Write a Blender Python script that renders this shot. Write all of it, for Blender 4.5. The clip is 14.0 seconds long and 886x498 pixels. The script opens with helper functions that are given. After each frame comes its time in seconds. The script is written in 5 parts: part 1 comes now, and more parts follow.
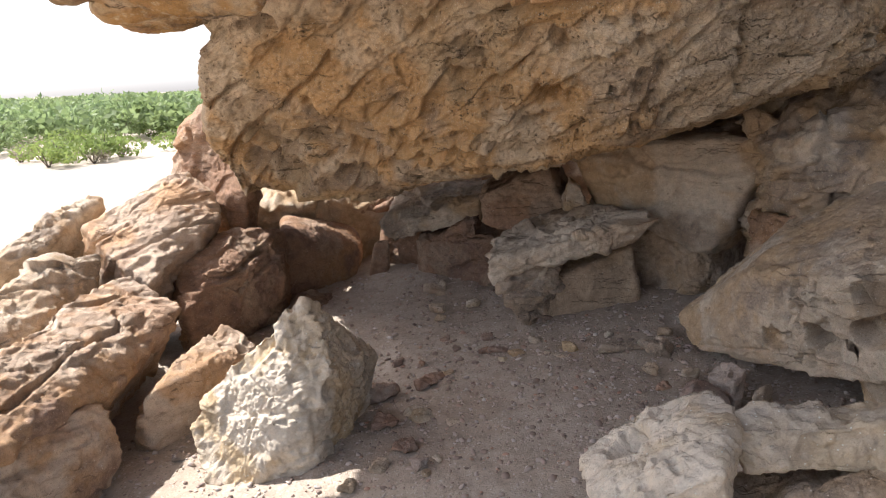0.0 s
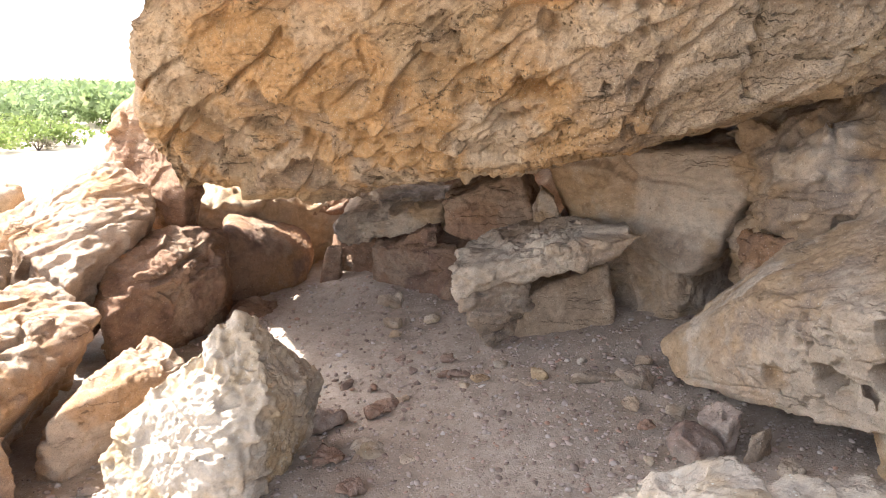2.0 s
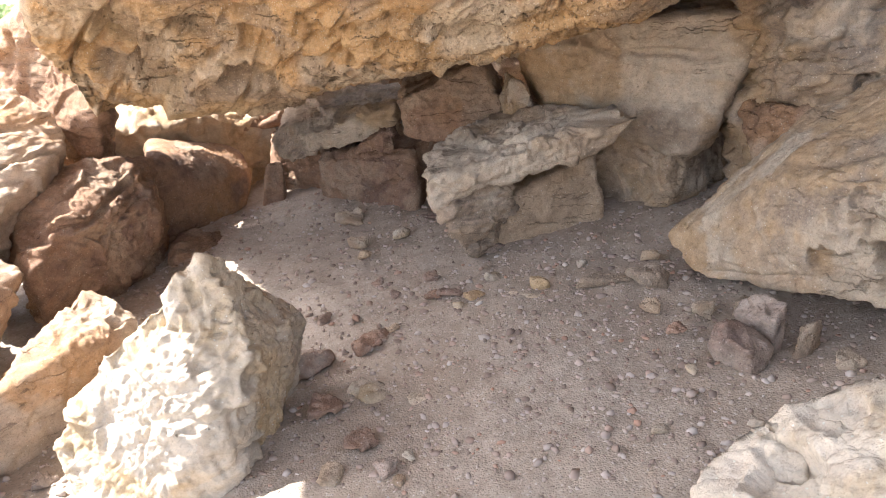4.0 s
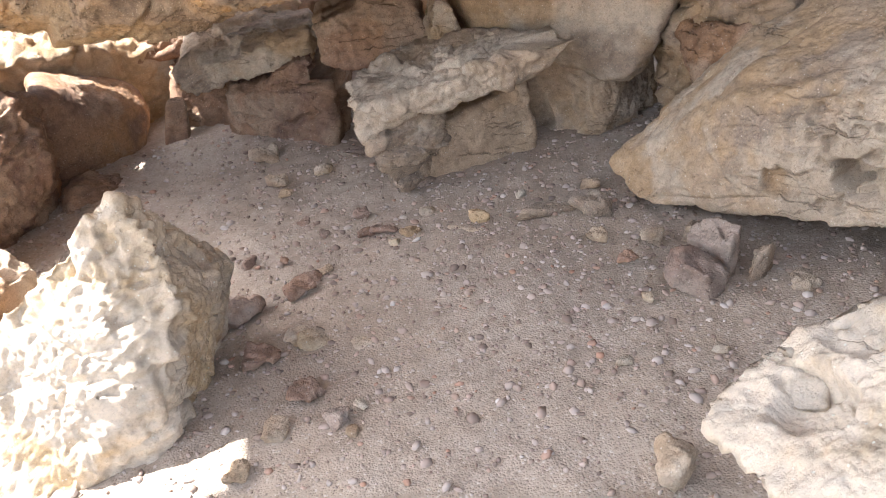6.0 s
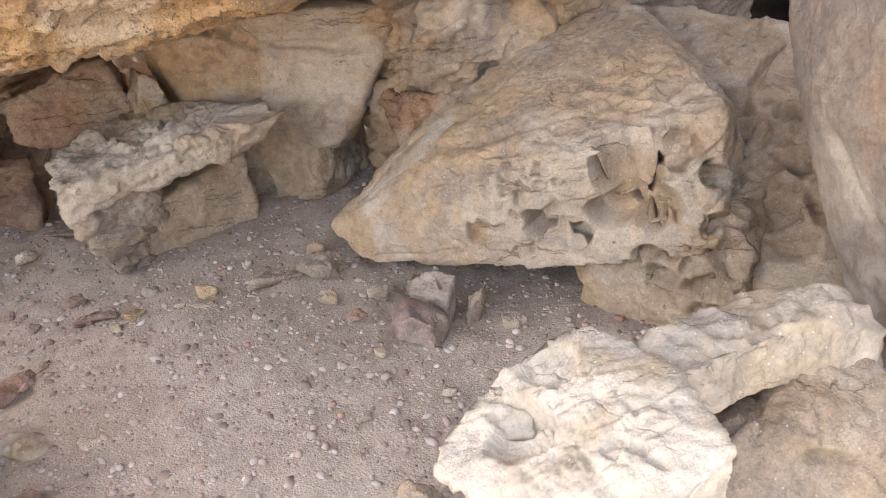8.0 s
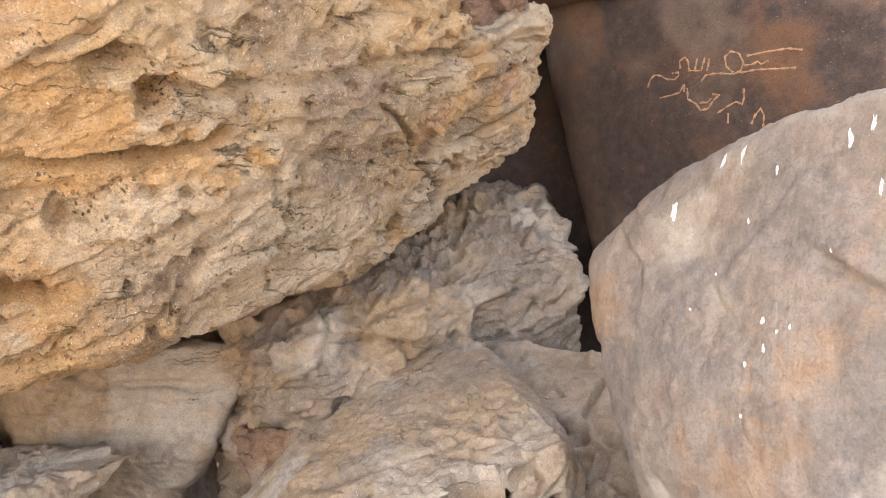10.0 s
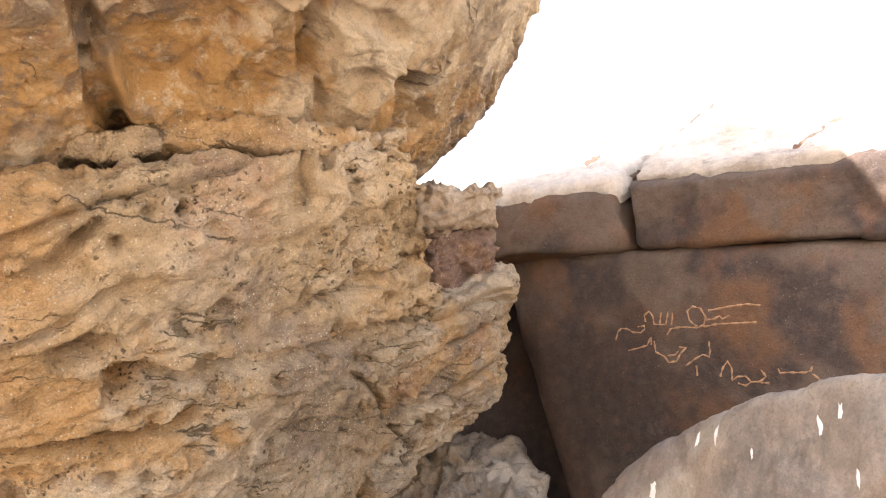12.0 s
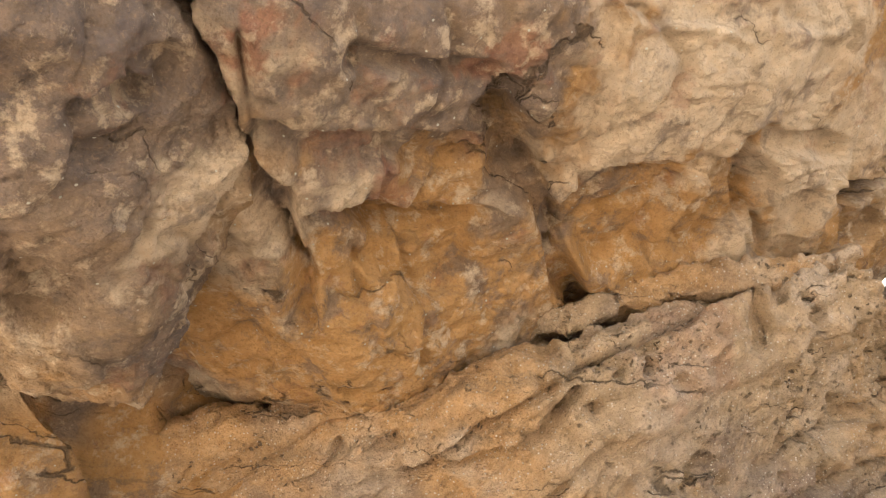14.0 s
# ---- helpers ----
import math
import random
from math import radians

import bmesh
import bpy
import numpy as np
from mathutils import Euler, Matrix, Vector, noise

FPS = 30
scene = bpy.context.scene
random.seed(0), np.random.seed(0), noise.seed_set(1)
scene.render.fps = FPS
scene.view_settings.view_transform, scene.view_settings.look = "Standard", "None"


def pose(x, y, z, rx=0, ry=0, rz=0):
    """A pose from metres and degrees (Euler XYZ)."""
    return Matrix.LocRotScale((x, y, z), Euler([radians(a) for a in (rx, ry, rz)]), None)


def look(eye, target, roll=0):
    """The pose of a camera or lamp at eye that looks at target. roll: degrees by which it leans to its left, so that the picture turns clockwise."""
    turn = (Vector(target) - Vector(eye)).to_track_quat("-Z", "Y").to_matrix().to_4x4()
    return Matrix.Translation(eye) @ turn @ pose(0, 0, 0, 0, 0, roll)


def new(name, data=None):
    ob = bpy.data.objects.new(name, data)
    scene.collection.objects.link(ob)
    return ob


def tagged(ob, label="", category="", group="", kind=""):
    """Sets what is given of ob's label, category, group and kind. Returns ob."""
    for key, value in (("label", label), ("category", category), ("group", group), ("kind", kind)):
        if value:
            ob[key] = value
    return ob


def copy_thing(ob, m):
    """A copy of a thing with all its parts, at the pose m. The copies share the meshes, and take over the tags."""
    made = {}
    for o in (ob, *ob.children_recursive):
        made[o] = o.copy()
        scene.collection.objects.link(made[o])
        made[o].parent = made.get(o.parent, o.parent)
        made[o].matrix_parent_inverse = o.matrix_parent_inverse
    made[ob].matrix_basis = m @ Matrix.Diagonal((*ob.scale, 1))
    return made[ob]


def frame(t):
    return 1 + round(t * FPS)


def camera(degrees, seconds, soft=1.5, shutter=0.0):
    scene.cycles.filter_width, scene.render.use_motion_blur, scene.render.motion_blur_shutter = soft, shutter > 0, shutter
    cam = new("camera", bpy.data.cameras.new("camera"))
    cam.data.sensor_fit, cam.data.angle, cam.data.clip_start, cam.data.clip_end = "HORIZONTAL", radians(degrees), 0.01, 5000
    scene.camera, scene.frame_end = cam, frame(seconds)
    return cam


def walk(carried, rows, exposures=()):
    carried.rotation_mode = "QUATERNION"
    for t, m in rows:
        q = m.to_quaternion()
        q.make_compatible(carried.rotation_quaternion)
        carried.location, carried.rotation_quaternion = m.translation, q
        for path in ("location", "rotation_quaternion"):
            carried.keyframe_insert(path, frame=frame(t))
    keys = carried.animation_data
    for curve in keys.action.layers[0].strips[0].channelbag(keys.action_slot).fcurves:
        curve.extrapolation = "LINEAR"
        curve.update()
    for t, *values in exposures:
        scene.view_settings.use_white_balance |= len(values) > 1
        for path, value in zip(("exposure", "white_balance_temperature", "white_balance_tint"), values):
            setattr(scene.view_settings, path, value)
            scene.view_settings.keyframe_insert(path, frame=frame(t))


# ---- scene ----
cam = camera(58.6, 14.0, soft=1.1)
PATH = [
    (0, (0.221, 0.174, 1.372), (0.103, 2.126, 0.952), -2.4),
    (0.5, (0.17, 0.252, 1.346), (0.192, 2.217, 0.972), -0.9),
    (1, (0.095, 0.366, 1.348), (0.238, 2.336, 1.031), -1.4),
    (1.5, (0.09, 0.486, 1.329), (0.131, 2.453, 0.968), -2.3),
    (2, (0.17, 0.615, 1.312), (0.168, 2.572, 0.901), 0.5),
    (2.5, (0.173, 0.704, 1.275), (0.314, 2.627, 0.743), 0.7),
    (3, (0.045, 0.817, 1.273), (0.221, 2.723, 0.694), -3.6),
    (3.2, (0.005, 0.869, 1.268), (0.189, 2.766, 0.662), -3.7),
    (5.5, (-0.174, 1.287, 1.162), (0.07, 3.14, 0.448), -5.5),
    (6, (-0.203, 1.273, 1.146), (0.217, 3.055, 0.341), -3.1),
    (6.5, (-0.2, 1.255, 1.168), (0.48, 2.948, 0.351), -1.6),
    (7, (-0.195, 1.245, 1.183), (0.635, 2.882, 0.389), -1.6),
    (7.2, (-0.197, 1.238, 1.184), (0.646, 2.867, 0.387), -1.9),
    (9.3, (-0.23, 1.143, 1.287), (1.191, 2.527, 1.033), -1.5),
    (9.5, (-0.234, 1.132, 1.298), (1.194, 2.521, 1.125), -2.0),
    (10, (-0.219, 1.124, 1.341), (1.18, 2.553, 1.382), -1.5),
    (10.5, (-0.206, 1.129, 1.408), (1.246, 2.483, 1.647), -1.8),
    (11, (-0.205, 1.12, 1.428), (1.204, 2.467, 1.872), -1.8),
    (11.5, (-0.213, 1.105, 1.438), (1.198, 2.426, 1.952), -2.5),
    (12, (-0.224, 1.103, 1.457), (1.168, 2.404, 2.066), -2.9),
    (12.5, (-0.226, 1.103, 1.468), (1.097, 2.389, 2.239), -3.8),
    (13, (-0.258, 1.1, 1.474), (0.934, 2.458, 2.33), -3.4),
    (13.5, (-0.306, 1.133, 1.484), (0.556, 2.694, 2.389), -2.1),
    (14, (-0.368, 1.141, 1.509), (0.151, 2.831, 2.445), -0.7),
]
EXPOSURES = [(0, 1.25, 6050, 14), (1.0, 1.88, 6150, 14), (3.0, 2.35, 6150, 14), (5.3, 2.5, 6000, 13), (7.0, 2.55, 6100, 13), (9.5, 2.83, 6100, 13), (11.0, 2.8, 6050, 13), (12.0, 2.45, 6400, 15), (13.0, 2.0, 6450, 15), (13.5, 1.85, 6450, 15), (14, 2.22, 6400, 14)]
walk(cam, [(t, look(eye, target, roll)) for t, eye, target, roll in PATH], EXPOSURES)

# ---------------------------------------------------------------- world and sun
SUN_FROM = Vector((-0.75, 0.29, 1.0)).normalized()
world = bpy.data.worlds.new("sky_world")
scene.world = world
world.use_nodes = True
wt = world.node_tree
sky = wt.nodes.new("ShaderNodeTexSky")
sky.sky_type = "NISHITA"
sky.sun_disc = False
sky.sun_elevation = math.asin(SUN_FROM.z)
sky.sun_rotation = math.atan2(SUN_FROM.x, SUN_FROM.y)
sky.dust_density = 2.2
sky.air_density = 0.8
sky.ozone_density = 0.5
# thin white haze: the sky's own light with half of its colour taken out
haze = wt.nodes.new("ShaderNodeHueSaturation")
haze.inputs["Saturation"].default_value = 0.45
wt.links.new(sky.outputs[0], haze.inputs["Color"])
wt.links.new(haze.outputs[0], wt.nodes["Background"].inputs[0])
wt.nodes["Background"].inputs[1].default_value = 0.15
sun = new("sun", bpy.data.lights.new("sun", "SUN"))
sun.data.energy = 4.5
sun.data.angle = radians(0.55)
sun.data.color = (1.0, 0.94, 0.85)
sun.matrix_world = look(SUN_FROM * 50, (0, 0, 0))


# ---------------------------------------------------------------- numeric noise
def hash01(ix, iy, iz, seed):
    n = (ix * 374761393 + iy * 668265263 + iz * 2147483647 % 1013904223 + iz * 1274126177 + seed * 974711) & 0xFFFFFFFF
    n = ((n ^ (n >> 13)) * 1274126177) & 0xFFFFFFFF
    n = ((n ^ (n >> 16)) * 2246822519) & 0xFFFFFFFF
    return ((n ^ (n >> 15)) & 0xFFFFFF) / float(0xFFFFFF)


def hash_bits(ix, iy, iz, seed):
    u = np.uint32
    n = ix.astype(u) * u(374761393) + iy.astype(u) * u(668265263) + iz.astype(u) * u(1274126177) + u(seed * 974711 & 0xFFFFFFFF)
    n = (n ^ (n >> u(13))) * u(1274126177)
    n = (n ^ (n >> u(16))) * u(2246822519)
    return n ^ (n >> u(15))


def vnoise(p, scale, seed=0):
    """Smooth value noise, -1 to 1, at points p for features of the given size."""
    q = p / scale + 100.0
    i = np.floor(q).astype(np.int64)
    f = q - i
    f = f * f * f * (f * (f * 6 - 15) + 10)
    out = np.zeros(len(p))
    for a in (0, 1):
        wx = f[:, 0] if a else 1 - f[:, 0]
        for b in (0, 1):
            wy = f[:, 1] if b else 1 - f[:, 1]
            for c in (0, 1):
                wz = f[:, 2] if c else 1 - f[:, 2]
                out += wx * wy * wz * hash01(i[:, 0] + a, i[:, 1] + b, i[:, 2] + c, seed)
    return out * 2 - 1


def fbm(p, scale, octaves=4, seed=0, gain=0.5):
    out, amp = np.zeros(len(p)), 1.0
    for k in range(octaves):
        out += amp * vnoise(p, scale / 2 ** k, seed + 17 * k)
        amp *= gain
    return out


def ridged(p, scale, octaves=3, seed=0):
    out, amp = np.zeros(len(p)), 1.0
    for k in range(octaves):
        out += amp * (1 - 2 * np.abs(vnoise(p, scale / 2 ** k, seed + 31 * k)))
        amp *= 0.5
    return out


def worley(p, scale, seed=0, second=False):
    """Distance to the nearest scattered point, in cell sizes (and to the second nearest)."""
    q = p / scale + 100.0
    i = np.floor(q).astype(np.int64)
    d1 = np.full(len(p), 9.0)
    d2 = np.full(len(p), 9.0)
    for a in (-1, 0, 1):
        for b in (-1, 0, 1):
            for c in (-1, 0, 1):
                x, y, z = i[:, 0] + a, i[:, 1] + b, i[:, 2] + c
                h1 = hash_bits(x, y, z, seed)
                px = x + (h1 & 1023) / 1023.0 - q[:, 0]
                py = y + ((h1 >> 10) & 1023) / 1023.0 - q[:, 1]
                pz = z + ((h1 >> 20) & 1023) / 1023.0 - q[:, 2]
                d = np.sqrt(px * px + py * py + pz * pz)
                nearer = d < d1
                d2 = np.where(nearer, d1, np.minimum(d2, d))
                d1 = np.where(nearer, d, d1)
    return (d1, d2) if second else d1


def chips(p, size, seed=0, squash=None):
    """Broken facets: in each scattered cell a plane of its own tilt and level. squash: bedding normal and flattening."""
    q = p / size + 100.0
    if squash:
        w = np.array(squash[0]) / np.linalg.norm(squash[0])
        q = q + np.outer((p @ w) * (squash[1] - 1) / size, w)
    i = np.floor(q).astype(np.int64)
    best = np.full(len(p), 9.0)
    second = np.full(len(p), 9.0)
    val = np.zeros(len(p))
    for a in (-1, 0, 1):
        for b in (-1, 0, 1):
            for c in (-1, 0, 1):
                x, y, z = i[:, 0] + a, i[:, 1] + b, i[:, 2] + c
                h1, h2 = hash_bits(x, y, z, seed), hash_bits(x, y, z, seed + 77)
                ox = q[:, 0] - x - (h1 & 1023) / 1023.0
                oy = q[:, 1] - y - ((h1 >> 10) & 1023) / 1023.0
                oz = q[:, 2] - z - ((h1 >> 20) & 1023) / 1023.0
                d = ox * ox + oy * oy + oz * oz
                near_ = d < best
                second = np.where(near_, best, np.minimum(second, d))
                best = np.where(near_, d, best)
                new_val = 1.3 * (((h2 & 255) / 255.0 - 0.5) * ox + (((h2 >> 8) & 255) / 255.0 - 0.5) * oy + (((h2 >> 16) & 255) / 255.0 - 0.5) * oz) + 0.8 * (((h2 >> 24) & 255) / 255.0 - 0.5)
                val = np.where(near_, new_val, val)
    return val * smooth(0.0, 0.10, np.sqrt(second) - np.sqrt(best))


def smooth(a, b, x):
    t = np.clip((x - a) / (b - a), 0, 1)
    return t * t * (3 - 2 * t)


# ---------------------------------------------------------------- mesh helpers
def mesh_of(name, v, quads=None, tris=None, shade=True):
    me = bpy.data.meshes.new(name)
    quads = np.zeros((0, 4), int) if quads is None else np.asarray(quads)
    tris = np.zeros((0, 3), int) if tris is None else np.asarray(tris)
    nq, nt = len(quads), len(tris)
    me.vertices.add(len(v))
    me.vertices.foreach_set("co", np.asarray(v, dtype=np.float32).ravel())
    me.loops.add(nq * 4 + nt * 3)
    me.loops.foreach_set("vertex_index", np.concatenate([quads.ravel(), tris.ravel()]).astype(np.int32))
    me.polygons.add(nq + nt)
    me.polygons.foreach_set("loop_start", np.concatenate([np.arange(nq) * 4, nq * 4 + np.arange(nt) * 3]).astype(np.int32))
    me.update(calc_edges=True)
    if shade:
        me.polygons.foreach_set("use_smooth", np.ones(nq + nt, dtype=bool))
    me.validate()
    return me


def normals_of(v, quads, tris=None):
    n = np.zeros_like(v)
    for faces, last in ((quads, 3), (tris, 2)):
        if faces is None or not len(faces):
            continue
        if last == 3:
            fn = np.cross(v[faces[:, 2]] - v[faces[:, 0]], v[faces[:, 3]] - v[faces[:, 1]])
        else:
            fn = np.cross(v[faces[:, 1]] - v[faces[:, 0]], v[faces[:, 2]] - v[faces[:, 0]])
        for k in range(last + 1):
            for axis in range(3):
                n[:, axis] += np.bincount(faces[:, k], fn[:, axis], len(v))
    return n / np.maximum(np.linalg.norm(n, axis=1, keepdims=True), 1e-9)


def box_grid(ext, res):
    """Welded grid on the surface of a box of half sizes ext."""
    cells = [max(4, int(round(2 * e / res))) for e in ext]
    verts, faces, base = [], [], 0
    for axis in range(3):
        u, w = (axis + 1) % 3, (axis + 2) % 3
        a = np.linspace(-1, 1, cells[u] + 1)
        b = np.linspace(-1, 1, cells[w] + 1)
        A, B = np.meshgrid(a, b, indexing="ij")
        idx = np.arange(A.size).reshape(A.shape)
        q = np.stack([idx[:-1, :-1], idx[1:, :-1], idx[1:, 1:], idx[:-1, 1:]], -1).reshape(-1, 4)
        for side in (-1, 1):
            p = np.zeros((A.size, 3))
            p[:, axis], p[:, u], p[:, w] = side, A.ravel(), B.ravel()
            verts.append(p)
            faces.append((q if side > 0 else q[:, ::-1]) + base)
            base += A.size
    v, f = np.concatenate(verts), np.concatenate(faces)
    key = np.round(v * 1e5).astype(np.int64)
    _, first, back = np.unique(key, axis=0, return_index=True, return_inverse=True)
    return v[first] * np.asarray(ext), back.ravel()[f]


def hull_planes(corners):
    bm = bmesh.new()
    for c in corners:
        bm.verts.new(c)
    bmesh.ops.convex_hull(bm, input=bm.verts)
    out = []
    centre = sum((Vector(c) for c in corners), Vector()) / len(corners)
    for f in bm.faces:
        n = f.normal
        if f.calc_area() < 1e-6:
            continue
        d = n.dot(f.calc_center_median() - centre)
        if d < 0:
            n, d = -n, -d
        if all((n - m).length > 0.06 or abs(d - e) > 0.02 for m, e in out):
            out.append((n.copy(), max(d, 0.01)))
    bm.free()
    return np.array(centre), np.array([n for n, _ in out]), np.array([d for _, d in out])


def boulder_mesh(corners, res, sharp):
    """A block with the given corners, its edges rounded: the higher sharp, the crisper."""
    c, n, d = hull_planes(corners)
    pts = np.array(corners, float) - c
    _, axes = np.linalg.eigh(pts.T @ pts)
    if np.linalg.det(axes) < 0:
        axes[:, 0] *= -1
    ext = np.abs(pts @ axes).max(0) * 0.85
    v, f = box_grid(ext, res)
    p = v @ axes.T
    g = (np.maximum(p @ n.T / d, 0) ** sharp).sum(1) ** (1 / sharp)
    return c + p / g[:, None], f


def catmull(P, t):
    """Points at parameters t along open control rows P (first axis)."""
    m = len(P)
    i = np.clip(np.floor(t).astype(int), 0, m - 2)
    f = (t - i)[:, None, None]
    p0, p1, p2, p3 = P[np.maximum(i - 1, 0)], P[i], P[i + 1], P[np.minimum(i + 2, m - 1)]
    smoothc = 0.5 * (2 * p1 + (p2 - p0) * f + (2 * p0 - 5 * p1 + 4 * p2 - p3) * f ** 2 + (3 * p1 - p0 - 3 * p2 + p3) * f ** 3)
    return 0.55 * smoothc + 0.45 * (p1 + (p2 - p1) * f)


def loft_mesh(sections, res, coarse=1.0):
    """A closed body through closed profile loops, capped at its ends."""
    S = np.array(sections, float)
    nu = int(np.linalg.norm(np.diff(S, axis=0), axis=2).max(1).sum() / res)
    rows = catmull(S, np.linspace(0, len(S) - 1, nu))
    L = np.concatenate([rows[:, -1:], rows, rows[:, :2]], 1).transpose(1, 0, 2)
    m = S.shape[1]
    seg = [np.linalg.norm(S[:, (k + 1) % m] - S[:, k], axis=1).max() for k in range(m)]
    ts = np.concatenate([1 + k + np.arange(max(3, int(s / (res * (1 if k < m - 3 else coarse))))) / max(3, int(s / (res * (1 if k < m - 3 else coarse)))) for k, s in enumerate(seg)])
    G = catmull(L, ts)
    a, b = G.shape[:2]
    v = G.reshape(-1, 3)
    idx = np.arange(a * b).reshape(a, b)
    nxt = np.roll(idx, -1, axis=0)
    q = np.stack([idx[:, :-1], idx[:, 1:], nxt[:, 1:], nxt[:, :-1]], -1).reshape(-1, 4)
    c0, c1 = len(v), len(v) + 1
    v = np.concatenate([v, [v[idx[:, 0]].mean(0), v[idx[:, -1]].mean(0)]])
    t = np.concatenate([np.stack([np.full(a, c0), idx[:, 0], nxt[:, 0]], -1), np.stack([np.full(a, c1), nxt[:, -1], idx[:, -1]], -1)])
    return v, q, t


def weather(v, q, t=None, lumps=(0.025, 0.5), medium=(0.008, 0.12), fine=(0.003, 0.025), beds=None, cells=None, broken=None, holes=None, pits=(), cracks=(), seed=0):
    """Displaces a clean rock body: lumps, ridges, grain, bedding steps, honeycomb cells, single hollows and cracks."""
    n = normals_of(v, q, t)
    d = lumps[0] * fbm(v, lumps[1], 3, seed)
    warp = np.stack([vnoise(v, 0.25, seed + 71), vnoise(v, 0.25, seed + 72), vnoise(v, 0.25, seed + 73)], 1)
    if medium[0]:
        d += medium[0] * (0.6 * ridged(v + 0.05 * warp, medium[1], 3, seed + 3) + 0.6 * fbm(v, medium[1] * 1.7, 3, seed + 4))
    if fine[0]:
        d += fine[0] * fbm(v, fine[1], 3, seed + 8, 0.65)
    if beds:
        way, thick, amp = beds
        s = v @ (np.array(way) / np.linalg.norm(way)) / thick + 0.22 * vnoise(v, 0.7, seed + 11) + 0.035 * vnoise(v, 0.09, seed + 12)
        k = np.floor(s)
        f = s - k
        level = hash01(k.astype(np.int64), k.astype(np.int64) * 3, k.astype(np.int64) * 7, seed)
        groove = np.exp(-((np.minimum(f, 1 - f) / 0.055) ** 2)) * smooth(-0.1, 0.25, vnoise(v, 0.4, seed + 13))
        d += amp * (level - 0.5) * smooth(0, 0.07, np.minimum(f, 1 - f)) - amp * 1.0 * groove
    if broken:
        size, amp, squash = broken
        bw = v + 0.12 * size * warp
        d += amp * chips(bw, size, seed + 41, squash) + 0.35 * amp * chips(bw, size * 0.37, seed + 43, squash) + 0.16 * amp * chips(bw, size * 0.13, seed + 45, squash)
    if cells:
        size, depth, cover = cells
        d1, d2 = worley(v + 0.3 * size * warp, size, seed + 21, True)
        mask = smooth(0.25 - cover, 0.55 - cover, vnoise(v, size * 4, seed + 22))
        d -= depth * mask * smooth(0.05, 0.4, d2 - d1)
    if holes:
        size, depth, cover = holes
        mask = smooth(0.45 - cover, 0.6 - cover, fbm(v, size * 5, 2, seed + 52))
        at_ = np.where(mask > 0.01)[0]
        if len(at_):
            hv = v[at_] + 0.35 * size * warp[at_] + 0.12 * size * np.stack([vnoise(v[at_], size * 0.4, seed + 53 + k) for k in range(3)], 1)
            d[at_] -= depth * mask[at_] * (1 - smooth(0.24, 0.40, worley(hv, size, seed + 51)))
    for x, y, z, r, deep in pits:
        o = v - (x, y, z)
        h = (o * n).sum(1)
        o = o - 0.85 * h[:, None] * n
        e = np.where(np.abs(h) < 0.16, np.linalg.norm(o, axis=1) / r, 9.0)
        close = e < 2.0
        e[close] += 0.28 * fbm(v[close], r * 0.9, 2, seed + int(1000 * r))
        d -= deep * (1 - smooth(0.72, 1.02, e))
    for line, width, deep in cracks:
        e = np.full(len(v), 9.0)
        wv = v + 0.03 * warp + 0.008 * np.stack([vnoise(v, 0.05, seed + 81)] * 3, 1)
        for a, b in zip(line, line[1:]):
            a, b = np.asarray(a, float), np.asarray(b, float)
            o = wv - a
            o = o - np.clip((o @ (b - a)) / ((b - a) @ (b - a)), 0, 1)[:, None] * (b - a)
            h = (o * n).sum(1)
            e = np.minimum(e, np.where(np.abs(h) < 0.16, np.linalg.norm(o - 0.9 * h[:, None] * n, axis=1), 9.0))
        d -= deep * (1 - smooth(0.45, 1.0, e / (width * (1 + 0.5 * vnoise(v, 0.12, seed + 83)))))
    return v + n * d[:, None]


def stain_and_light(me, v, patches=(), seed=0, ochre=0.5, varnish=0.3, pale=0.2):
    """Tints of the rock: mineral ochre, dark varnish, pale crust and iron red, in drifts and in single patches (kind,
    centre, radius, strength). Some patches paint sun or shade.
    """
    col = np.zeros((len(v), 4), np.float32)
    for k, (size, cover) in enumerate(((0.7, ochre), (0.45, varnish), (0.35, pale))):
        a = fbm(v, size, 5, seed + 101 + 13 * k, 0.6)
        col[:, k] = smooth(-0.4, 0.4, a - 0.6 + 1.2 * cover)
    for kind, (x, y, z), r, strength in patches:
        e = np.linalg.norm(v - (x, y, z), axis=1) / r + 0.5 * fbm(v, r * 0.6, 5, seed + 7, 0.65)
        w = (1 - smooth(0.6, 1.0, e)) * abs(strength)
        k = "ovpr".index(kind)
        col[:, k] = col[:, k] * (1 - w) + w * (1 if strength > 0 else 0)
    at = me.attributes.new("tint", "FLOAT_COLOR", "POINT")
    at.data.foreach_set("color", col.ravel())


# ---------------------------------------------------------------- materials
def node(nt, kind, **values):
    nd = nt.nodes.new(kind)
    for key, value in values.items():
        nd.inputs[key].default_value = value
    return nd


def mix(nt, fac, a, b, mode="MIX"):
    m = nt.nodes.new("ShaderNodeMix")
    m.data_type, m.blend_type = "RGBA", mode
    for sock, val in ((0, fac), (6, a), (7, b)):
        if isinstance(val, bpy.types.NodeSocket):
            nt.links.new(val, m.inputs[sock])
        else:
            m.inputs[sock].default_value = val if sock == 0 else (*val, 1)
    return m.outputs[2]


def ramp(nt, src, lo, hi):
    r = nt.nodes.new("ShaderNodeMapRange")
    r.inputs[1].default_value, r.inputs[2].default_value = lo, hi
    nt.links.new(src, r.inputs[0])
    return r.outputs[0]


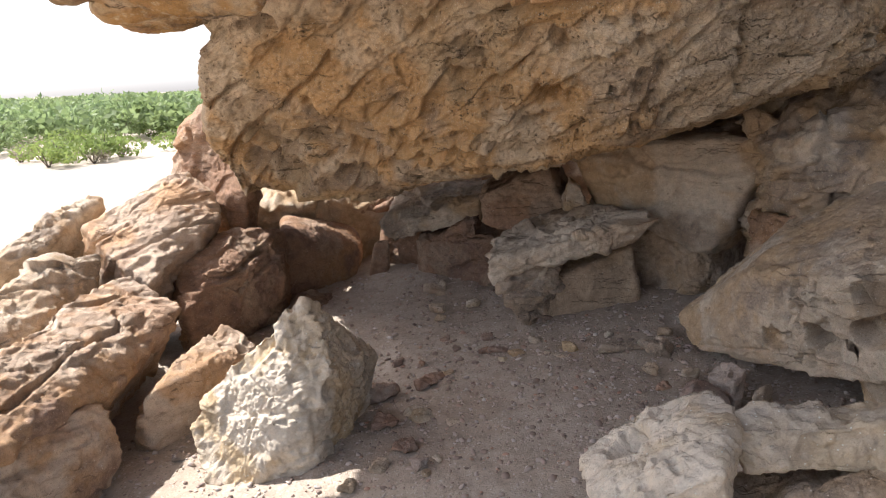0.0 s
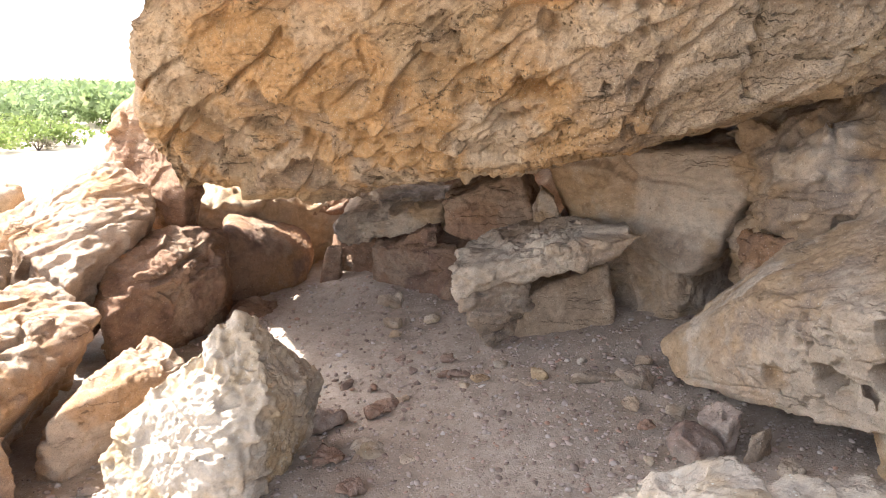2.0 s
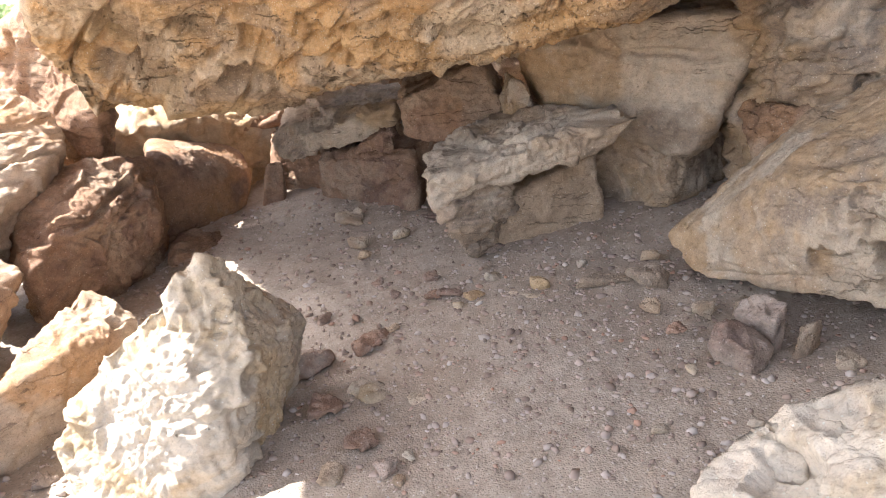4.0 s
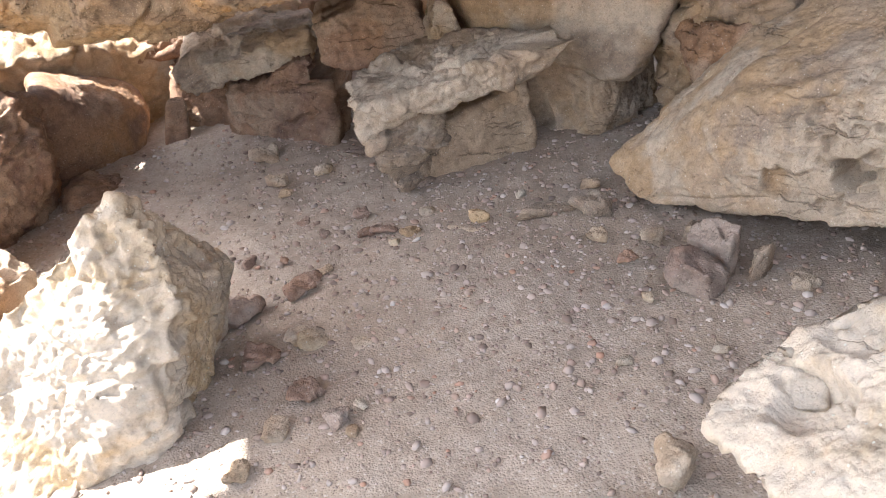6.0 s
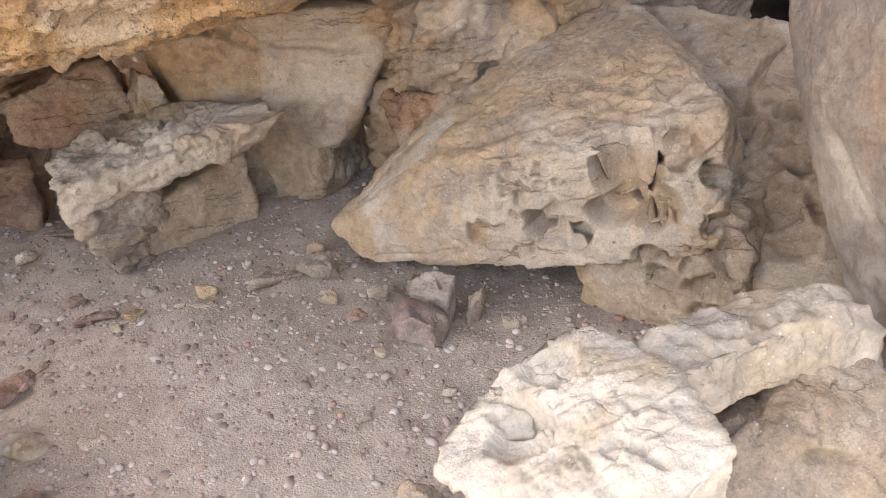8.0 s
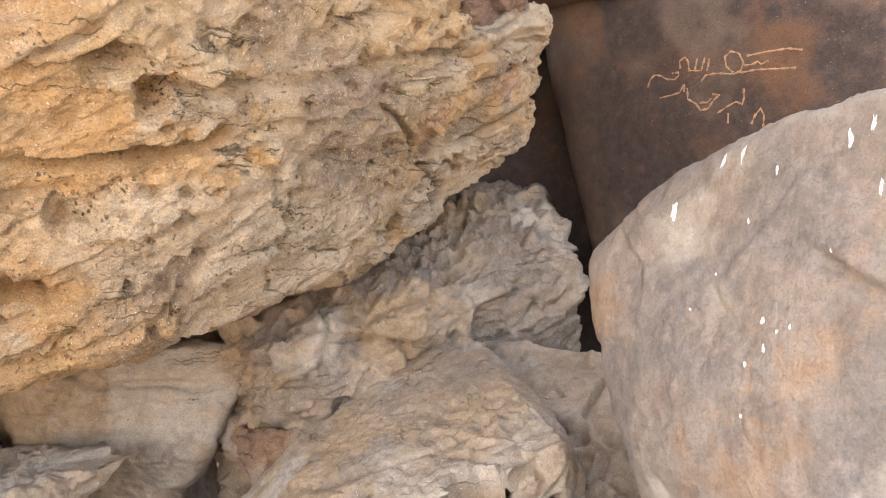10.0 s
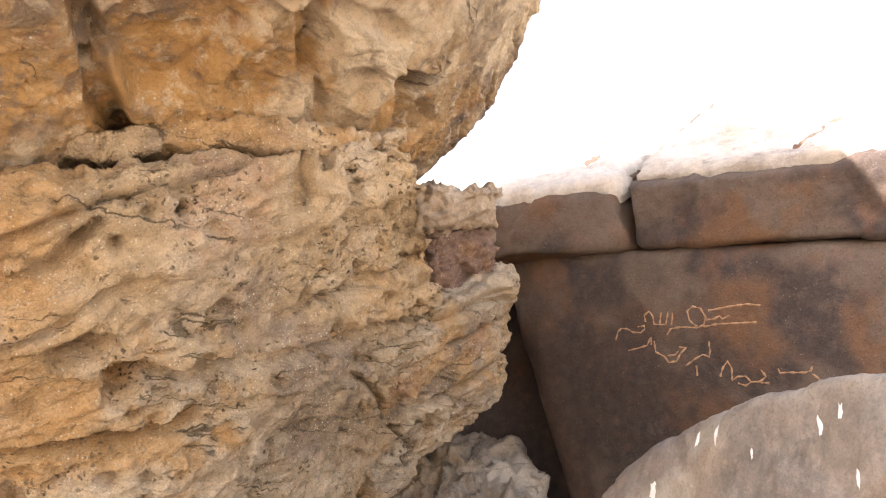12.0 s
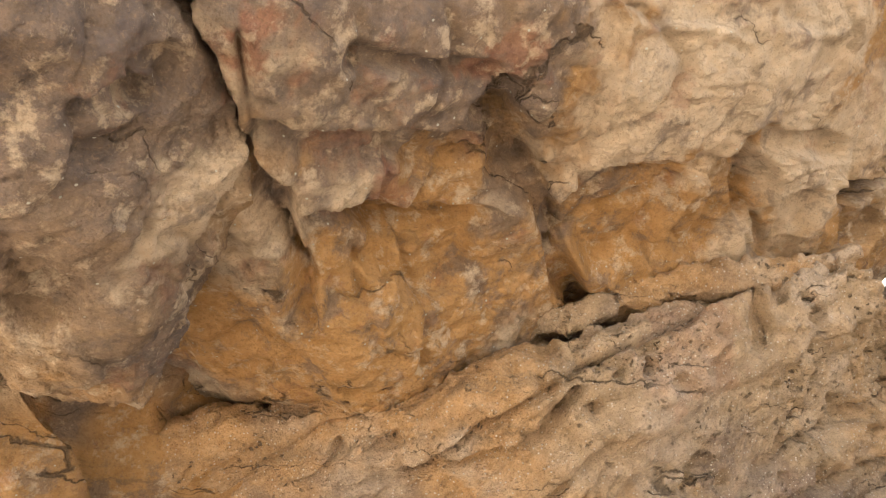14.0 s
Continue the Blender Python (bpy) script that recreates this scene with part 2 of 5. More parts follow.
def noise_out(nt, co, scale, detail=6, rough=0.6):
    nz = node(nt, "ShaderNodeTexNoise", Scale=scale, Detail=detail, Roughness=rough)
    nt.links.new(co, nz.inputs["Vector"])
    return nz.outputs[0]


def rock_material(name, base, ochre, varnish, pale, grain=1.0, gravelly=0.3, rough=0.9, bump=1.0, pores=0.15, lined=0.35, red=(0.34, 0.13, 0.07), mottle=0.3):
    """Sandstone: base colour drifting to ochre, dark varnish and pale crust by the tint attribute, with grain and small pebbles."""
    m = bpy.data.materials.new(name)
    m.use_nodes = True
    nt = m.node_tree
    bs = nt.nodes["Principled BSDF"]
    co = nt.nodes.new("ShaderNodeNewGeometry").outputs["Position"]
    at = nt.nodes.new("ShaderNodeAttribute")
    at.attribute_name = "tint"
    sep = nt.nodes.new("ShaderNodeSeparateColor")
    nt.links.new(at.outputs["Color"], sep.inputs[0])
    big = noise_out(nt, co, 3.0, 8, 0.65)
    mid = noise_out(nt, co, 20.0, 8, 0.75)
    small = noise_out(nt, co, 70.0, 5, 0.75)
    c = mix(nt, sep.outputs[0], base, ochre)
    c = mix(nt, sep.outputs[1], c, varnish)
    c = mix(nt, sep.outputs[2], c, pale)
    c = mix(nt, at.outputs["Alpha"], c, red)
    # blotches of varnish, crust and iron, a hand across and less
    for size, lo, hi, tone, share in ((11.0, 0.53, 0.61, varnish, 0.8), (17.0, 0.53, 0.62, pale, 1.0), (8.0, 0.57, 0.64, red, 0.5)):
        fm = nt.nodes.new("ShaderNodeMath")
        fm.operation = "MULTIPLY"
        nt.links.new(ramp(nt, noise_out(nt, co, size, 9, 0.72), lo, hi), fm.inputs[0])
        fm.inputs[1].default_value = mottle * share
        c = mix(nt, fm.outputs[0], c, tone)
    dark = tuple(x * 0.55 for x in base)
    light = tuple(min(1, x * 1.35) for x in base)
    c = mix(nt, ramp(nt, mid, 0.60, 0.42), mix(nt, 0.3, c, dark), mix(nt, 0.35, c, light))
    f = nt.nodes.new("ShaderNodeMath")
    f.operation = "MULTIPLY"
    nt.links.new(ramp(nt, big, 0.5, 0.68), f.inputs[0])
    f.inputs[1].default_value = 0.45
    c = mix(nt, f.outputs[0], c, dark)
    f2 = nt.nodes.new("ShaderNodeMath")
    f2.operation = "MULTIPLY"
    nt.links.new(ramp(nt, small, 0.56, 0.7), f2.inputs[0])
    f2.inputs[1].default_value = 0.5 * grain
    c = mix(nt, f2.outputs[0], c, dark)
    # embedded grit and quartz pebbles
    vo = node(nt, "ShaderNodeTexVoronoi", Scale=110.0)
    nt.links.new(co, vo.inputs["Vector"])
    peb = nt.nodes.new("ShaderNodeMath")
    peb.operation = "MULTIPLY"
    nt.links.new(ramp(nt, vo.outputs["Distance"], 0.32, 0.2), peb.inputs[0])
    sepv = nt.nodes.new("ShaderNodeSeparateColor")
    nt.links.new(vo.outputs["Color"], sepv.inputs[0])
    nt.links.new(ramp(nt, sepv.outputs[0], 1.0 - 0.35 * gravelly, 1.0 - 0.3 * gravelly), peb.inputs[1])
    c = mix(nt, peb.outputs[0], c, tuple(min(0.6, 0.06 + x) for x in pale))
    # small pores, coloured dark for the shade inside them
    po = node(nt, "ShaderNodeTexVoronoi", Scale=46.0)
    wv = nt.nodes.new("ShaderNodeVectorMath")
    wv.operation = "MULTIPLY_ADD"
    wn = node(nt, "ShaderNodeTexNoise", Scale=22.0, Detail=3.0)
    nt.links.new(co, wn.inputs["Vector"])
    nt.links.new(wn.outputs["Color"], wv.inputs[0])
    wv.inputs[1].default_value = (0.05, 0.05, 0.05)
    nt.links.new(co, wv.inputs[2])
    nt.links.new(wv.outputs[0], po.inputs["Vector"])
    pore = nt.nodes.new("ShaderNodeMath")
    pore.operation = "MULTIPLY"
    nt.links.new(ramp(nt, po.outputs["Distance"], 0.3, 0.16), pore.inputs[0])
    nt.links.new(ramp(nt, noise_out(nt, co, 7.0, 4, 0.6), 0.72 - 0.24 * pores, 0.82 - 0.2 * pores), pore.inputs[1])
    c = mix(nt, pore.outputs[0], c, tuple(x * 0.32 for x in base))
    # thin lines along the bedding
    mp = nt.nodes.new("ShaderNodeMapping")
    mp.inputs["Rotation"].default_value = (radians(-12), radians(24), 0)
    mp.inputs["Scale"].default_value = (3.0, 3.0, 34.0)
    nt.links.new(wv.outputs[0], mp.inputs["Vector"])
    lines = noise_out(nt, mp.outputs[0], 1.0, 6, 0.7)
    f3 = nt.nodes.new("ShaderNodeMath")
    f3.operation = "MULTIPLY"
    nt.links.new(ramp(nt, lines, 0.54, 0.68), f3.inputs[0])
    f3.inputs[1].default_value = lined
    c = mix(nt, f3.outputs[0], c, tuple(x * 0.5 for x in base))
    # hairline cracks that wander along the bedding, broken off here and there, with their shade painted dark
    slow = noise_out(nt, mp.outputs[0], 0.3, 2, 0.45)
    off = nt.nodes.new("ShaderNodeMath")
    off.operation = "SUBTRACT"
    nt.links.new(slow, off.inputs[0])
    off.inputs[1].default_value = 0.5
    gap = nt.nodes.new("ShaderNodeMath")
    gap.operation = "ABSOLUTE"
    nt.links.new(off.outputs[0], gap.inputs[0])
    hair = nt.nodes.new("ShaderNodeMath")
    hair.operation = "MULTIPLY"
    nt.links.new(ramp(nt, gap.outputs[0], 0.007, 0.002), hair.inputs[0])
    nt.links.new(ramp(nt, noise_out(nt, co, 3.0, 4, 0.65), 0.50, 0.56), hair.inputs[1])
    hair2 = nt.nodes.new("ShaderNodeMath")
    hair2.operation = "MULTIPLY"
    nt.links.new(hair.outputs[0], hair2.inputs[0])
    hair2.inputs[1].default_value = min(1.0, 1.3 * lined)
    c = mix(nt, hair2.outputs[0], c, tuple(x * 0.22 for x in base))
    # coarse sand grains, dark and light
    sand = noise_out(nt, co, 150.0, 3, 0.8)
    fs = nt.nodes.new("ShaderNodeMath")
    fs.operation = "MULTIPLY"
    nt.links.new(ramp(nt, sand, 0.56, 0.61), fs.inputs[0])
    fs.inputs[1].default_value = 0.65 * grain
    c = mix(nt, fs.outputs[0], c, tuple(x * 0.42 for x in base))
    fl = nt.nodes.new("ShaderNodeMath")
    fl.operation = "MULTIPLY"
    nt.links.new(ramp(nt, sand, 0.42, 0.37), fl.inputs[0])
    fl.inputs[1].default_value = 0.5 * grain
    c = mix(nt, fl.outputs[0], c, tuple(min(0.7, x * 1.4) for x in base))
    nt.links.new(c, bs.inputs["Base Color"])
    bs.inputs["Roughness"].default_value = rough
    bs.inputs["Specular IOR Level"].default_value = 0.25
    b0 = node(nt, "ShaderNodeBump", Strength=min(1.0, 1.4 * lined * bump), Distance=0.012)
    nt.links.new(lines, b0.inputs["Height"])
    bp = node(nt, "ShaderNodeBump", Strength=0.8 * bump, Distance=0.012)
    bp.invert = True
    nt.links.new(pore.outputs[0], bp.inputs["Height"])
    nt.links.new(b0.outputs[0], bp.inputs["Normal"])
    b1 = node(nt, "ShaderNodeBump", Strength=min(1.0, 0.6 * bump), Distance=0.018)
    nt.links.new(bp.outputs[0], b1.inputs["Normal"])
    nt.links.new(mid, b1.inputs["Height"])
    b2 = node(nt, "ShaderNodeBump", Strength=min(1.0, 0.6 * bump), Distance=0.008)
    nt.links.new(small, b2.inputs["Height"])
    nt.links.new(b1.outputs[0], b2.inputs["Normal"])
    bh = node(nt, "ShaderNodeBump", Strength=1.0, Distance=0.015)
    bh.invert = True
    nt.links.new(hair2.outputs[0], bh.inputs["Height"])
    nt.links.new(b2.outputs[0], bh.inputs["Normal"])
    b3 = node(nt, "ShaderNodeBump", Strength=0.5 * gravelly, Distance=0.006)
    nt.links.new(ramp(nt, vo.outputs["Distance"], 0.45, 0.1), b3.inputs["Height"])
    nt.links.new(bh.outputs[0], b3.inputs["Normal"])
    nt.links.new(b3.outputs[0], bs.inputs["Normal"])
    return m


GOLD = rock_material("golden_conglomerate", (0.46, 0.335, 0.195), (0.50, 0.28, 0.10), (0.22, 0.165, 0.13), (0.57, 0.46, 0.33), 0.7, 0.9, 0.9, 1.4, pores=1.0, lined=0.6, mottle=0.2)
TAN = rock_material("tan_sandstone", (0.45, 0.34, 0.23), (0.43, 0.29, 0.15), (0.24, 0.20, 0.165), (0.54, 0.47, 0.37), 0.7, 0.3, 0.9, 1.2, pores=0.45, lined=0.3, mottle=0.18)
CREAM = rock_material("cream_limestone", (0.48, 0.39, 0.27), (0.48, 0.33, 0.16), (0.28, 0.25, 0.22), (0.62, 0.55, 0.45), 0.35, 0.2, pores=0.5, lined=0.1)
RUST = rock_material("rusty_sandstone", (0.28, 0.172, 0.108), (0.34, 0.19, 0.085), (0.13, 0.085, 0.07), (0.40, 0.31, 0.22), 1.0, 0.3, pores=0.5, lined=0.35)
UMBER = rock_material("varnished_sandstone", (0.088, 0.059, 0.044), (0.20, 0.10, 0.044), (0.055, 0.043, 0.038), (0.17, 0.125, 0.09), 0.8, 0.05, 0.75, 0.9, pores=0.25, lined=0.0, mottle=0.35)
MAUVE = rock_material("mauve_brown_sandstone", (0.26, 0.21, 0.165), (0.33, 0.20, 0.105), (0.18, 0.16, 0.145), (0.46, 0.40, 0.32), 0.5, 0.0, 0.85, 1.0, pores=0.25, lined=0.0)
CRUST = rock_material("multicoloured_overhang", (0.38, 0.26, 0.14), (0.52, 0.28, 0.08), (0.135, 0.118, 0.115), (0.74, 0.61, 0.42), 0.5, 0.05, 0.9, 1.7, pores=0.1, lined=0.6, mottle=0.8, red=(0.30, 0.10, 0.06))

ROSY = rock_material("rosy_tan_sandstone", (0.40, 0.275, 0.185), (0.45, 0.27, 0.13), (0.20, 0.13, 0.10), (0.52, 0.43, 0.33), 0.7, 0.2, 0.9, 1.2, pores=0.3, lined=0.45)
# pale rock colour that paints the glare of sun on the cap slabs
SUNLIT_PALE = rock_material("rock_paled_for_sun", (0.58, 0.50, 0.41), (0.55, 0.42, 0.28), (0.36, 0.30, 0.25), (0.68, 0.62, 0.54), 0.4, 0.05, 0.9, 1.0, pores=0.3, lined=0.2)


def rock(name, corners, mat, label, category="rock", res=0.02, sharp=16, patches=(), tints=(0.5, 0.3, 0.2), seed=None, group="", **wear):
    global rock_count
    rock_count += 1
    seed = seed or rock_count * 7
    v, q = boulder_mesh(corners, res, sharp)
    v = weather(v, q, seed=seed, **wear)
    me = mesh_of(name, v, q)
    stain_and_light(me, v, patches, seed, *tints)
    me.materials.append(mat)
    return tagged(new(name, me), label, category, group)


rock_count = 0


def out(front, by):
    """The corners given, and the same moved by a vector: a block with that front."""
    return list(front) + [tuple(a + b for a, b in zip(c, by)) for c in front]


# ---------------------------------------------------------------- ground
def floor_height(x, y):
    """Gravel floor of the shelter, falling away to the sandy plain outside on the west."""
    x, y = np.asarray(x, float), np.asarray(y, float)
    z = -0.15 + 0.13 * np.clip(x, -3, 2.5) + 0.05 * np.clip(y - 3.6, -8, 4)
    out_w = smooth(-2.6, -9.0, x)
    far = smooth(9.0, 18.0, np.hypot(x, y - 3))
    w = np.maximum(out_w, far)
    return z * (1 - w) + PLAIN * w


PLAIN = -2.3


def ground_axis(lo, hi, step, reach):
    inner = np.arange(lo, hi + step / 2, step)
    grow = step * np.cumsum(1.32 ** np.arange(1, 60))
    grow = grow[grow < reach]
    return np.concatenate([lo - grow[::-1], inner, hi + grow])


gx, gy = ground_axis(-2.6, 2.6, 0.027, 2500), ground_axis(0.4, 7.0, 0.027, 2500)
GX, GY = np.meshgrid(gx, gy, indexing="ij")
gv = np.stack([GX.ravel(), GY.ravel(), floor_height(GX, GY).ravel()], 1)
near = 1 - smooth(6, 12, np.hypot(gv[:, 0], gv[:, 1] - 3))
flat = gv * (1, 1, 0)
gv[:, 2] += near * (0.018 * fbm(flat, 0.5, 3, 5) + 0.006 * fbm(flat, 0.07, 3, 6)) + (1 - near) * 0.12 * fbm(flat, 9.0, 3, 7)
gi = np.arange(GX.size).reshape(GX.shape)
gq = np.stack([gi[:-1, :-1], gi[1:, :-1], gi[1:, 1:], gi[:-1, 1:]], -1).reshape(-1, 4)


def gravel_material(name, a, b, c, scale=1.0, sand=None):
    m = bpy.data.materials.new(name)
    m.use_nodes = True
    nt = m.node_tree
    bs = nt.nodes["Principled BSDF"]
    co = nt.nodes.new("ShaderNodeNewGeometry").outputs["Position"]
    big = noise_out(nt, co, 1.6, 6, 0.6)
    mid = noise_out(nt, co, 12.0, 6, 0.7)
    vo = node(nt, "ShaderNodeTexVoronoi", Scale=130.0 * scale)
    nt.links.new(co, vo.inputs["Vector"])
    sp = nt.nodes.new("ShaderNodeSeparateColor")
    nt.links.new(vo.outputs["Color"], sp.inputs[0])
    col = mix(nt, ramp(nt, big, 0.4, 0.62), a, b)
    col = mix(nt, ramp(nt, mid, 0.45, 0.75), col, tuple(x * 0.7 for x in a))
    col = mix(nt, ramp(nt, sp.outputs[0], 0.90, 1.02), col, c)
    col = mix(nt, ramp(nt, sp.outputs[1], 0.8, 1.0), col, tuple(x * 0.7 for x in a))
    if sand:
        sx = nt.nodes.new("ShaderNodeSeparateXYZ")
        nt.links.new(co, sx.inputs[0])
        col = mix(nt, ramp(nt, sx.outputs[0], -2.4, -5.0), col, mix(nt, ramp(nt, big, 0.35, 0.7), sand, tuple(x * 0.8 for x in sand)))
    nt.links.new(col, bs.inputs["Base Color"])
    bs.inputs["Roughness"].default_value = 0.95
    bs.inputs["Specular IOR Level"].default_value = 0.2
    b1 = node(nt, "ShaderNodeBump", Strength=0.4, Distance=0.006)
    nt.links.new(ramp(nt, vo.outputs["Distance"], 0.6, 0.05), b1.inputs["Height"])
    b2 = node(nt, "ShaderNodeBump", Strength=0.6, Distance=0.02)
    nt.links.new(mid, b2.inputs["Height"])
    nt.links.new(b1.outputs[0], b2.inputs["Normal"])
    nt.links.new(b2.outputs[0], bs.inputs["Normal"])
    return m


GRAVEL = gravel_material("gravelly_soil", (0.38, 0.31, 0.24), (0.42, 0.355, 0.285), (0.50, 0.44, 0.37), sand=(0.52, 0.44, 0.35))
ground_me = mesh_of("ground", gv, gq)
ground_me.materials.append(GRAVEL)
ground = tagged(new("ground", ground_me), "pinkish grey gravel and sand floor running out to a plain", "ground", kind="structure")

# ---------------------------------------------------------------- the great overhang
LEDGE = [
    # last two corners stretched back, out of sight, to block sun from the cave floor
    [(-1.42, 5.38, 0.70), (-1.40, 4.79, 1.07), (-1.19, 4.23, 1.48), (-1.08, 3.94, 1.73), (-1.10, 3.55, 2.00), (-1.2, 4.6, 2.5), (-1.6, 6.6, 2.0), (-1.6, 6.5, 0.95)],
    [(-0.54, 5.07, 0.68), (-0.43, 4.31, 1.10), (-0.29, 3.71, 1.51), (-0.20, 3.10, 1.92), (-0.12, 2.98, 2.06), (-0.1, 4.4, 2.4), (-0.5, 6.8, 1.8), (-0.6, 6.6, 0.75)],
    [(0.41, 4.15, 0.94), (0.46, 3.61, 1.22), (0.47, 3.13, 1.67), (0.49, 2.88, 1.83), (0.47, 2.66, 2.18), (0.5, 4.2, 2.45), (0.3, 6.5, 1.8), (0.2, 6.0, 0.85)],
    [(0.91, 3.79, 1.07), (0.84, 3.52, 1.15), (0.95, 3.26, 1.35), (1.00, 2.87, 1.98), (0.98, 2.64, 2.35), (1.2, 4.2, 2.5), (1.2, 6.2, 1.8), (1.1, 5.5, 0.95)],
    [(1.62, 3.61, 1.28), (1.60, 3.42, 1.50), (1.62, 3.20, 1.80), (1.45, 2.83, 2.20), (1.20, 2.58, 2.42), (1.7, 4.2, 2.55), (2.0, 5.9, 2.0), (1.9, 5.2, 1.25)],
    [(1.88, 3.60, 1.38), (1.90, 3.50, 1.55), (2.00, 3.36, 1.85), (1.90, 3.15, 2.03), (1.88, 3.12, 2.16), (2.0, 4.2, 2.45), (2.3, 5.8, 2.1), (2.2, 5.1, 1.4)],
    [(2.59, 3.70, 1.79), (2.66, 3.50, 1.90), (2.67, 3.46, 2.00), (2.68, 3.40, 2.30), (2.67, 3.36, 2.51), (2.8, 4.2, 2.6), (2.9, 5.5, 2.4), (2.8, 5.0, 1.75)],
]
UPPER = [
    # sections west of x -0.8 are an unseen extension that shades the floor
    [(-3.20, 3.85, 2.50), (-3.20, 2.60, 2.50), (-3.20, 1.90, 2.60), (-3.2, 1.6, 3.2), (-3.1, 2.5, 3.7), (-3.1, 3.8, 2.9)],
    [(-2.40, 3.85, 2.50), (-2.40, 2.60, 2.50), (-2.40, 1.90, 2.60), (-2.4, 1.6, 3.2), (-2.3, 2.5, 3.8), (-2.3, 3.4, 3.0)],
    [(-2.08, 5.20, 2.42), (-2.15, 2.60, 2.45), (-2.25, 1.90, 2.60), (-2.3, 1.6, 3.2), (-2.1, 2.5, 4.0), (-2.1, 5.0, 3.0)],
    [(-1.60, 5.20, 2.34), (-1.70, 2.60, 2.40), (-1.80, 1.90, 2.60), (-1.9, 1.6, 3.2), (-1.7, 2.5, 4.0), (-1.6, 5.1, 3.0)],
    [(-0.85, 3.45, 2.30), (-0.95, 2.50, 2.35), (-1.00, 1.90, 2.50), (-1.1, 1.5, 3.2), (-1.0, 2.5, 4.2), (-0.8, 4.5, 3.0)],
    [(-0.02, 3.06, 2.02), (-0.31, 2.32, 2.17), (-0.41, 1.91, 2.25), (-0.6, 1.5, 3.2), (-0.6, 2.5, 4.2), (-0.3, 4.5, 2.4)],
    [(0.26, 2.93, 2.16), (0.05, 2.40, 2.28), (-0.06, 1.97, 2.40), (-0.2, 1.5, 3.3), (0.0, 2.5, 4.3), (0.3, 4.5, 2.5)],
    [(0.48, 2.90, 2.30), (0.28, 2.26, 2.36), (0.20, 1.98, 2.48), (0.1, 1.5, 3.3), (0.3, 2.5, 4.3), (0.6, 4.5, 2.6)],
    [(0.85, 2.90, 2.38), (0.57, 2.26, 2.45), (0.60, 2.00, 2.62), (0.45, 1.6, 3.4), (0.6, 2.6, 4.4), (1.0, 4.5, 2.6)],
    [(1.32, 2.90, 2.46), (1.38, 2.54, 2.76), (1.25, 2.15, 3.00), (1.3, 1.9, 3.6), (1.4, 2.8, 5.0), (1.6, 4.4, 2.7)],
    # top reaches out of view to the right to shade the inscribed boulder
    [(1.76, 3.12, 2.58), (1.90, 2.76, 2.98), (1.80, 2.44, 3.30), (1.95, 2.4, 3.9), (2.5, 3.0, 5.0), (2.4, 4.2, 3.2)],
]


def lofted(name, sections, mat, label, category, res, patches=(), tints=(0.5, 0.3, 0.2), seed=1, **wear):
    v, q, t = loft_mesh(sections, res, 3.0)
    v = weather(v, q, t, seed=seed, **wear)
    me = mesh_of(name, v, q, t)
    stain_and_light(me, v, patches, seed, *tints)
    me.materials.append(mat)
    return tagged(new(name, me), label, category)


BED = (-0.42, 0.12, 0.90)
ledge_pits = [
    (0.49, 3.53, 1.26, 0.09, 0.11), (0.53, 3.31, 1.46, 0.05, 0.04), (-0.78, 3.77, 1.68, 0.10, 0.10), (0.16, 3.48, 1.47, 0.09, 0.07), (0.13, 3.62, 1.35, 0.13, 0.08),
    (-1.00, 4.61, 1.05, 0.20, 0.14), (-0.68, 4.38, 1.11, 0.10, 0.07), (-0.45, 4.41, 0.99, 0.10, 0.07), (0.25, 3.70, 1.23, 0.08, 0.06), (0.50, 3.25, 1.47, 0.07, 0.06),
    (0.49, 2.92, 1.85, 0.055, 0.18), (1.83, 3.52, 1.48, 0.08, 0.05), (2.12, 3.30, 1.94, 0.03, 0.04), (0.90, 2.66, 2.24, 0.05, 0.15),
    ]
ledge_pores = [
    (2.20, 3.38, 1.98, 0.022, 0.03), (1.87, 3.51, 1.62, 0.04, 0.035), (0.62, 3.00, 1.79, 0.045, 0.14), (1.07, 2.62, 2.27, 0.03, 0.04), (1.17, 2.88, 2.02, 0.022, 0.03), (0.96, 3.44, 1.23, 0.05, 0.05), (-0.48, 3.63, 1.65, 0.07, 0.05),
    (-0.26, 3.71, 1.51, 0.03, 0.05), (-0.94, 4.85, 0.81, 0.16, 0.10), (-0.50, 4.69, 0.88, 0.14, 0.08), (-1.10, 4.84, 0.99, 0.16, 0.12), (0.45, 2.65, 2.11, 0.022, 0.04), (0.59, 2.65, 2.11, 0.02, 0.04), (0.52, 2.65, 2.11, 0.018, 0.03), (0.42, 2.90, 1.80, 0.02, 0.03), (1.17, 2.86, 2.03, 0.02, 0.03),
]
